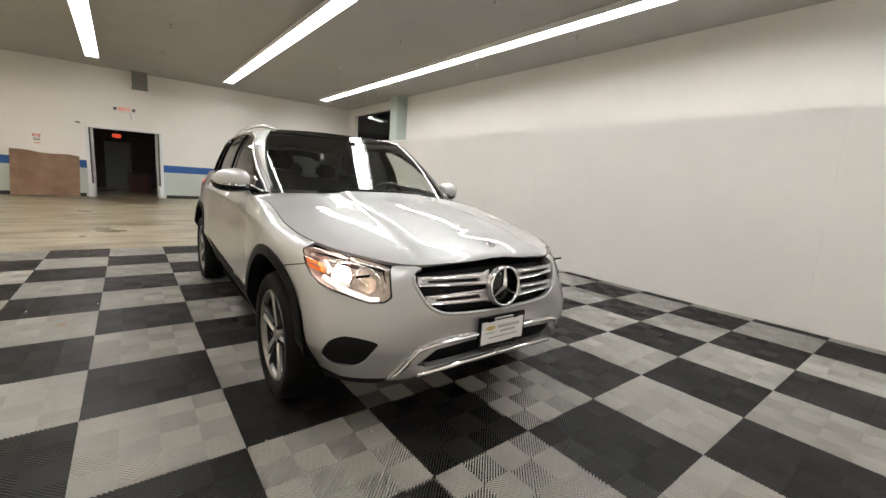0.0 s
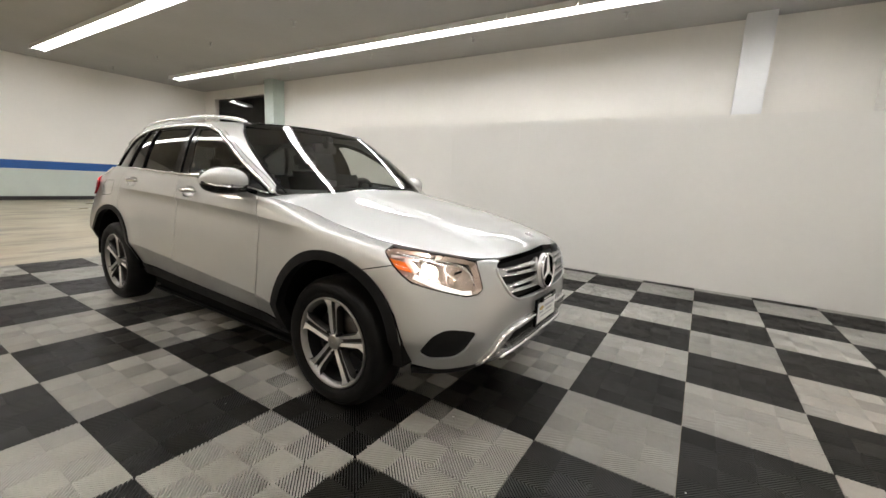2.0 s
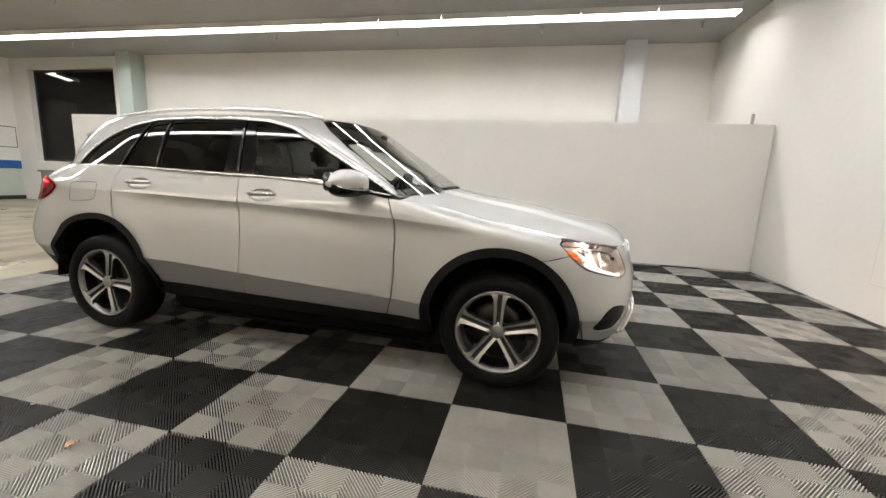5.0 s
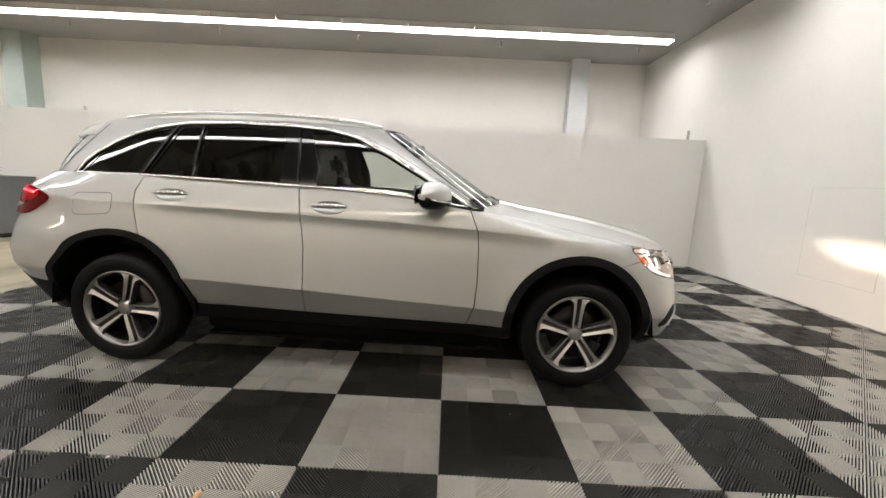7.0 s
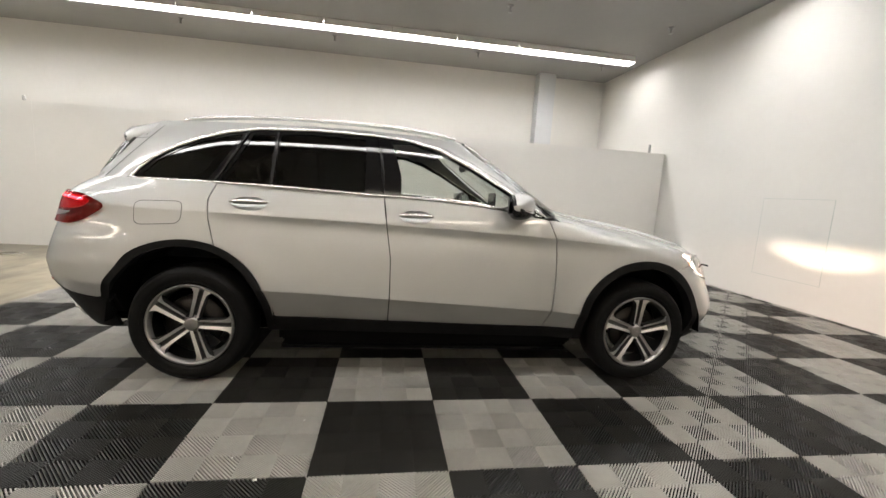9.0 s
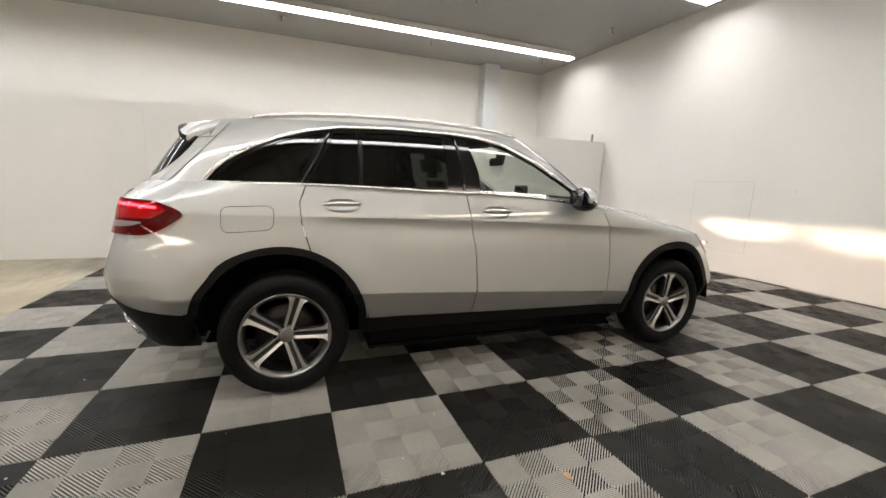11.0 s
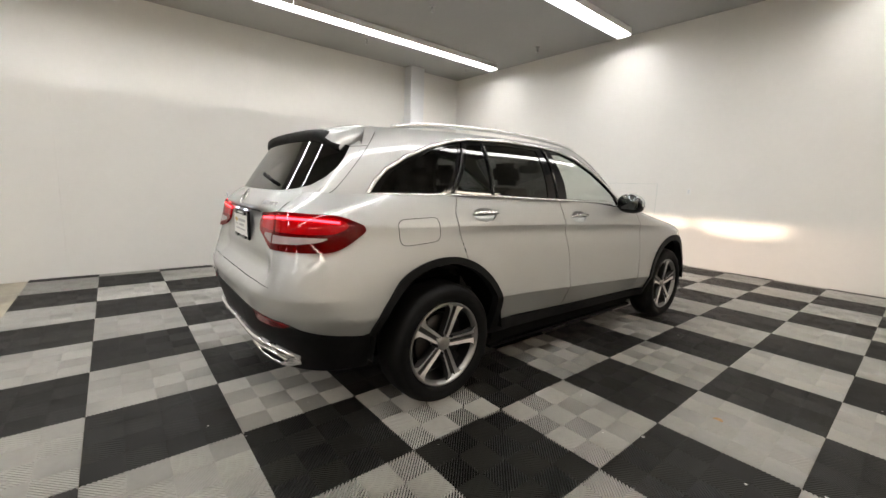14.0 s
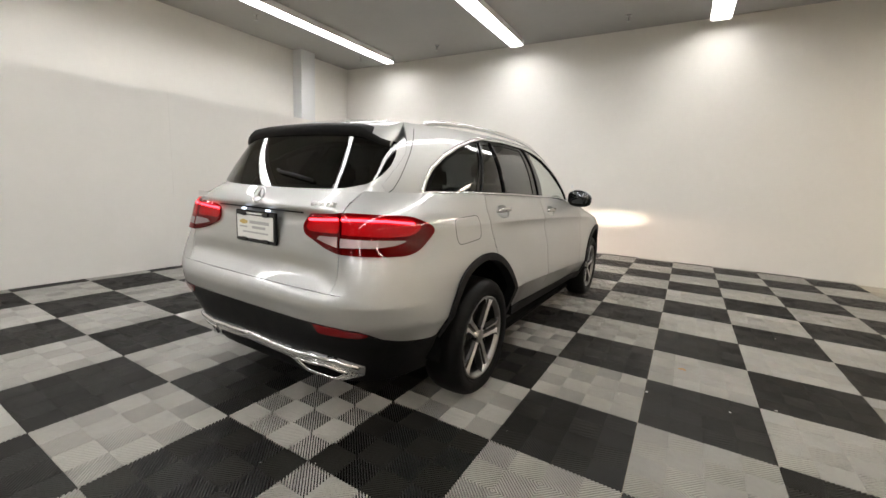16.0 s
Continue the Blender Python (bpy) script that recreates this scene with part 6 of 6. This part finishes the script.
def door_handle(door, y, z, sd):
    cup = handle_cup(y, z)

    def bowl(S, zz):
        r = ((S - float(body_s(y, z))) / 0.113) ** 2 + ((zz - z) / 0.041) ** 2
        p = body(S, zz)
        p[..., 0] -= 0.001 + 0.030 * np.clip(1 - r, 0, 1) ** 0.8
        return p

    panel("handle_cup", PAINT, door, bowl, cup, "shaded grip cup", side=sd, thick=0, step=0.008)
    ys = np.linspace(-0.108, 0.108, 13)
    p, n = frame_of(body, np.array(side_sz([(y + d, z + 0.004 - 0.02 * d) for d in ys])), 0.0)
    bow = np.sqrt(np.clip(1 - (ys / 0.118) ** 2, 0, 1))
    p = p + n * (0.006 + 0.014 * bow)[:, None]
    n2 = n
    bm = bmesh.new()
    rows = []
    for i in range(13):
        b = np.array([0, 0, 1.0])
        w, t = 0.003 + 0.013 * bow[i], 0.009
        rows.append([bm.verts.new(((p[i] + b * math.cos(a) * w + n2[i] * math.sin(a) * t) * (sd, 1, 1)).tolist()) for a in np.linspace(0, 2 * math.pi, 12, endpoint=False)])
    for a, b in zip(rows, rows[1:]):
        for k in range(12):
            bm.faces.new([a[k], a[(k + 1) % 12], b[(k + 1) % 12], b[k]])
    bm.faces.new(rows[0])
    bm.faces.new(rows[-1])
    bmesh.ops.recalc_face_normals(bm, faces=bm.faces)
    part("handle", bm, TRIM, door, "polished handle", True)
    strip("handle_trim", CHROME, door, (p + n2 * 0.009)[2:11] * (sd, 1, 1), n2[2:11] * (sd, 1, 1), 0.007, 0.004, "bright handle line")


def spoiler(car, fn):
    """Roof-edge spoiler over the rear window."""
    bm = bmesh.new()
    rows = []
    for x in np.linspace(-0.582, 0.582, 31):
        k = abs(x) / 0.582
        end = float(smooth(0.72, 1.0, k))
        yt = 3.412 - 0.095 * k ** 3
        z0, z1 = float(fn(x * 0.89, 3.13)[2]), float(fn(x * 0.89, 3.20)[2])
        tip = 1.522 - 0.030 * k ** 2.4 - 0.058 * end
        deep = 0.046 - 0.026 * end
        yt = max(yt, float(cabin(float(cabin_front_s(min(abs(x), 0.575), tip - deep, True)), tip - deep)[1]) + 0.014)
        prof = [(0.89, 3.13, z0 + 0.003), (0.89, 3.20 - 0.02 * k, z1 + 0.003), (1 - 0.07 * end, yt - 0.045, tip + 0.018 + 0.046 * end), (1, yt - 0.010, tip + 0.007), (1, yt, tip - 0.003), (1 - 0.012 * end, yt - 0.006, tip - deep), (1 - 0.06 * end, yt - 0.05, tip - deep - 0.008), (0.84, 3.13, z0 - 0.06)]
        rows.append([bm.verts.new((x * f, y, z)) for f, y, z in prof])
    for a, b in zip(rows, rows[1:]):
        for k in range(8):
            bm.faces.new([a[k], b[k], b[(k + 1) % 8], a[(k + 1) % 8]]).material_index = 1 if k in (3, 4, 5, 6) or (k == 2 and abs(a[3].co.x + b[3].co.x) < 0.98) else 0
    bm.faces.new(rows[0])
    bm.faces.new(rows[-1][::-1])
    bmesh.ops.recalc_face_normals(bm, faces=bm.faces)
    sp = mesh("spoiler", bm, [PAINT, CLAD], car, True)
    tagged(sp, "silver roof spoiler with a black lip")
    strip("brake_light", REFLECT, sp, [(x, 3.410 - 0.004 * (abs(x) / 0.2), 1.497) for x in (-0.17, 0, 0.17)], [(0, 1, 0)] * 3, 0.009, 0.003, "unlit third brake lamp")


def inner_shell(car):
    """Dark backing close under the outer skin, so that shut gaps read dark."""
    for sd in (-1, 1):
        S = np.linspace(0.50, 2.34, 24)
        bm = bmesh.new()
        g = [[bm.verts.new((body(s, zz) * (sd, 1, 1) - np.array([sd * 0.03, 0, 0])).tolist()) for zz in np.linspace(0.36, min(1.10, float(edge_z(s)) - 0.03), 8)] for s in S]
        for a, b in zip(g, g[1:]):
            for k in range(7):
                bm.faces.new([a[k], a[k + 1], b[k + 1], b[k]])
        part("door_lining", bm, LEATHER, car, "dark inner door lining", True)
    bm = bmesh.new()
    S = np.linspace(float(tail_s(0.0, 0.7)), float(body_s(3.36, 0.7)), 20)
    z = np.linspace(0.40, 1.16, 8)
    for sd in (-1, 1):
        g = [[bm.verts.new(((body(s, zz) - np.array([0.02, 0.05, 0])) * (sd, 1, 1)).tolist()) for zz in z] for s in S]
        for a, b in zip(g, g[1:]):
            for k in range(7):
                bm.faces.new([a[k], a[k + 1], b[k + 1], b[k]])
    part("rear_backing", bm, VOID, car, "dark structure behind the rear skin", True)
    bm = bmesh.new()
    S = np.linspace(float(nose_s(0.0, 0.6)), float(body_s(-0.48, 0.6)), 16)
    z = np.linspace(0.28, 0.84, 6)
    for sd in (-1, 1):
        g = [[bm.verts.new(((body(s, zz) * (0.93, 1, 1) + np.array([0, 0.10, 0])) * (sd, 1, 1)).tolist()) for zz in z] for s in S]
        for a, b in zip(g, g[1:]):
            for k in range(5):
                bm.faces.new([a[k], a[k + 1], b[k + 1], b[k]])
    part("front_backing", bm, VOID, car, "dark structure behind the front skin", True)
    # headlining under the roof
    panel("headlining", LINING, car, lambda x, y: roof(x, y) - np.array([0, 0, 0.045]), [(0.0, 1.25), (0.55, 1.32), (0.56, 3.0), (0.5, 3.3), (0.0, 3.33)], "pale headlining", both=True, thick=0, up=(0, 0, 1), step=0.08)


def cabin_fittings(car):
    """Seats, dashboard, wheel and mirror, as seen through the glass."""
    def cushion(name, x0, x1, y0, y1, z0, z1, parent, lean=0.0, round_=0.05):
        bm = box(x0, x1, y0, y1, z0, z1, min(round_, (x1 - x0) * 0.4, (y1 - y0) * 0.4, (z1 - z0) * 0.4))
        if lean:
            for v in bm.verts:
                v.co.y += (v.co.z - z0) * lean
        return part(name, bm, LEATHER, parent, "", True)

    for x in (-0.38, 0.38):
        s = new("front_seat")
        s.parent = car
        tagged(s, "black leather front seat")
        cushion("seat", x - 0.25, x + 0.25, 1.10, 1.62, 0.42, 0.68, s)
        cushion("backrest", x - 0.24, x + 0.24, 1.55, 1.70, 0.62, 1.25, s, 0.32, 0.07)
        cushion("headrest", x - 0.13, x + 0.13, 1.80, 1.90, 1.27, 1.44, s, 0.2, 0.05)
    b = new("rear_bench")
    b.parent = car
    tagged(b, "black leather rear bench")
    cushion("seat", -0.66, 0.66, 2.05, 2.50, 0.42, 0.70, b)
    cushion("backrest", -0.66, 0.66, 2.48, 2.62, 0.66, 1.20, b, 0.30, 0.06)
    for x in (-0.40, 0.0, 0.40):
        cushion("headrest", x - 0.12, x + 0.12, 2.66, 2.75, 1.20, 1.36, b, 0.15, 0.04)
    rows = []
    for x in np.linspace(-0.72, 0.72, 13):
        k = abs(x) / 0.72
        rows.append([(x, 0.55 + 0.08 * k, 1.07), (x, 0.72, 1.105), (x, 0.88, 1.115 if x < 0.1 else 1.135), (x, 1.02, 1.06), (x, 1.03, 0.90), (x, 0.92, 0.72), (x, 0.55, 0.70)])
    loft_block("dashboard", LEATHER, car, rows, "black dashboard")
    st = new("steering_wheel")
    st.parent = car
    st.matrix_basis = pose(0.38, 1.16, 1.045, -62, 0, 0)
    bm = bmesh.new()
    n = 36
    rings = [[bm.verts.new(((0.18 + 0.016 * math.cos(q)) * math.cos(a), (0.18 + 0.016 * math.cos(q)) * math.sin(a), 0.016 * math.sin(q))) for q in np.linspace(0, 2 * math.pi, 8, endpoint=False)] for a in np.linspace(0, 2 * math.pi, n, endpoint=False)]
    for i in range(n):
        for k in range(8):
            bm.faces.new([rings[i][k], rings[(i + 1) % n][k], rings[(i + 1) % n][(k + 1) % 8], rings[i][(k + 1) % 8]])
    part("rim", bm, LEATHER, st, "", True)
    part("hub", rod((0, 0, -0.03), (0, 0, 0.03), 0.07, n=24, r2=0.06), LEATHER, st, "", True)
    for a in (0, 180, 270):
        d = Vector((math.cos(math.radians(a)), math.sin(math.radians(a)), 0))
        part("spoke", rod(d * 0.05, d * 0.18, 0.016), RIMDARK, st)
    m = new("rear_view_mirror")
    m.parent = car
    part("mirror_case", box(-0.12, 0.12, 1.12, 1.15, 1.40, 1.47, 0.012), LEATHER, m)
    part("mirror_stem", box(-0.03, 0.03, 1.06, 1.13, 1.44, 1.53, 0.01), LEATHER, m)
    part("console_screen", box(-0.11, 0.11, 0.86, 0.875, 1.12, 1.24, 0.008), GLOSSBLACK, car, "dark centre screen")


def wheel(car):
    """Tyre, machined five-pair-spoke rim, disc and hub. Its outer face looks to -x."""
    w = new("wheel")
    w.parent = car
    tyre = lathe([(0.045, 0.232), (0.02, 0.247), (0.006, 0.262), (0.0, 0.285), (-0.004, 0.305), (0.006, 0.325), (0.022, 0.340), (0.045, 0.3495), (0.08, 0.3523), (0.11, 0.3525), (0.15, 0.3523), (0.185, 0.3485), (0.205, 0.340), (0.22, 0.325), (0.225, 0.29), (0.21, 0.25), (0.19, 0.235)], 72)
    t = part("tyre", tyre, RUBBER, w, "black road tyre", True)
    bm = bmesh.new()
    for r in (0.268, 0.318):
        lathe([(-0.0015 + abs(r - 0.29) * 0.08, r - 0.002), (-0.004 + abs(r - 0.29) * 0.08, r), (-0.0015 + abs(r - 0.29) * 0.08, r + 0.002)], 72, bm)
    part("sidewall_ridge", bm, RUBBER, t, "", True)
    rim = part("rim", lathe([(0.19, 0.235), (0.17, 0.222), (0.09, 0.212), (0.03, 0.220), (0.016, 0.2295), (0.010, 0.2335), (0.008, 0.2385), (0.012, 0.243), (0.03, 0.240)], 72), RIMGREY, w, "machined alloy rim", True)
    part("rim_barrel", lathe([(0.16, 0.219), (0.09, 0.209), (0.035, 0.213)], 48), RIMDARK, w, "", True)
    for k in range(5):
        c = math.radians(72 * k + 90)
        d, s = np.array([0, math.cos(c), math.sin(c)]), np.array([0, -math.sin(c), math.cos(c)])
        for sg in (-1, 1):
            sec = [(0.022, 0.0170, 0.0070, 0.039), (0.055, 0.0185, 0.0074, 0.032), (0.10, 0.0196, 0.0080, 0.026), (0.15, 0.0212, 0.0088, 0.021), (0.190, 0.0240, 0.0104, 0.017), (0.205, 0.0275, 0.0140, 0.016), (0.217, 0.0345, 0.0205, 0.016), (0.2255, 0.0430, 0.0300, 0.017)]
            bm = bmesh.new()
            rows = []
            for r, o, hw, x in sec:
                q = []
                for du, dx in ((-hw - 0.003, 0.012), (-hw, 0.009 if sg > 0 else 0.0), (hw, 0.0 if sg > 0 else 0.009), (hw + 0.003, 0.012), (hw * 0.9 + 0.003, 0.044), (-hw * 0.9 - 0.003, 0.044)):
                    v = d * r + s * sg * o + s * du + np.array([x + dx, 0, 0])
                    q.append(bm.verts.new(v.tolist()))
                rows.append(q)
            for a, b in zip(rows, rows[1:]):
                for i in range(6):
                    f = bm.faces.new([a[i], a[(i + 1) % 6], b[(i + 1) % 6], b[i]])
                    f.material_index = 0 if i == 1 else 1
            bm.faces.new(rows[0])
            bm.faces.new(rows[-1])
            bmesh.ops.recalc_face_normals(bm, faces=bm.faces)
            mesh("spoke", bm, [RIM, WEB], rim)
        bm = bmesh.new()
        rows = [[bm.verts.new((d * r + s * o + np.array([x, 0, 0])).tolist()) for o in (-hw, hw)] for r, hw, x in ((0.04, 0.014, 0.052), (0.15, 0.018, 0.046), (0.228, 0.026, 0.040))]
        for a, b in zip(rows, rows[1:]):
            bm.faces.new([a[0], a[1], b[1], b[0]])
        part("spoke_web", bm, WEB, rim)
        a = c + math.radians(36)
        y, z = 0.058 * math.cos(a), 0.058 * math.sin(a)
        part("wheel_bolt", rod((0.022, y, z), (0.055, y, z), 0.010, n=6), RIMDARK, rim)
    hub = bmesh.new()
    lathe([(0.024, 0.002), (0.025, 0.033), (0.029, 0.039), (0.046, 0.041), (0.052, 0.055), (0.07, 0.058)], 32, hub)
    cap = part("hub_cap", hub, RIMGREY, rim, "silver hub cap", True)
    part("brake_disc", lathe([(0.085, 0.06), (0.082, 0.08), (0.080, 0.165), (0.105, 0.165), (0.106, 0.06)], 48), DISC, w, "steel brake disc", True)
    bm = bmesh.new()
    for a0 in range(200, 250, 10):
        a, b = math.radians(a0), math.radians(a0 + 10)
        q = [bm.verts.new((x, r * math.cos(t), r * math.sin(t))) for t in (a, b) for r in (0.105, 0.185) for x in (0.062, 0.12)]
        for f in ((0, 2, 6, 4), (1, 5, 7, 3), (2, 3, 7, 6), (0, 4, 5, 1), (0, 1, 3, 2), (4, 6, 7, 5)):
            bm.faces.new([q[i] for i in f])
    part("brake_caliper", bm, RIMDARK, w, "grey brake caliper")
    for ob in w.children_recursive:
        if ob.name.split(".")[0] not in ("tyre", "sidewall_ridge"):
            ob.data.transform(Matrix.Diagonal((1, 1.02, 1.02, 1)))
    return w


build_car()
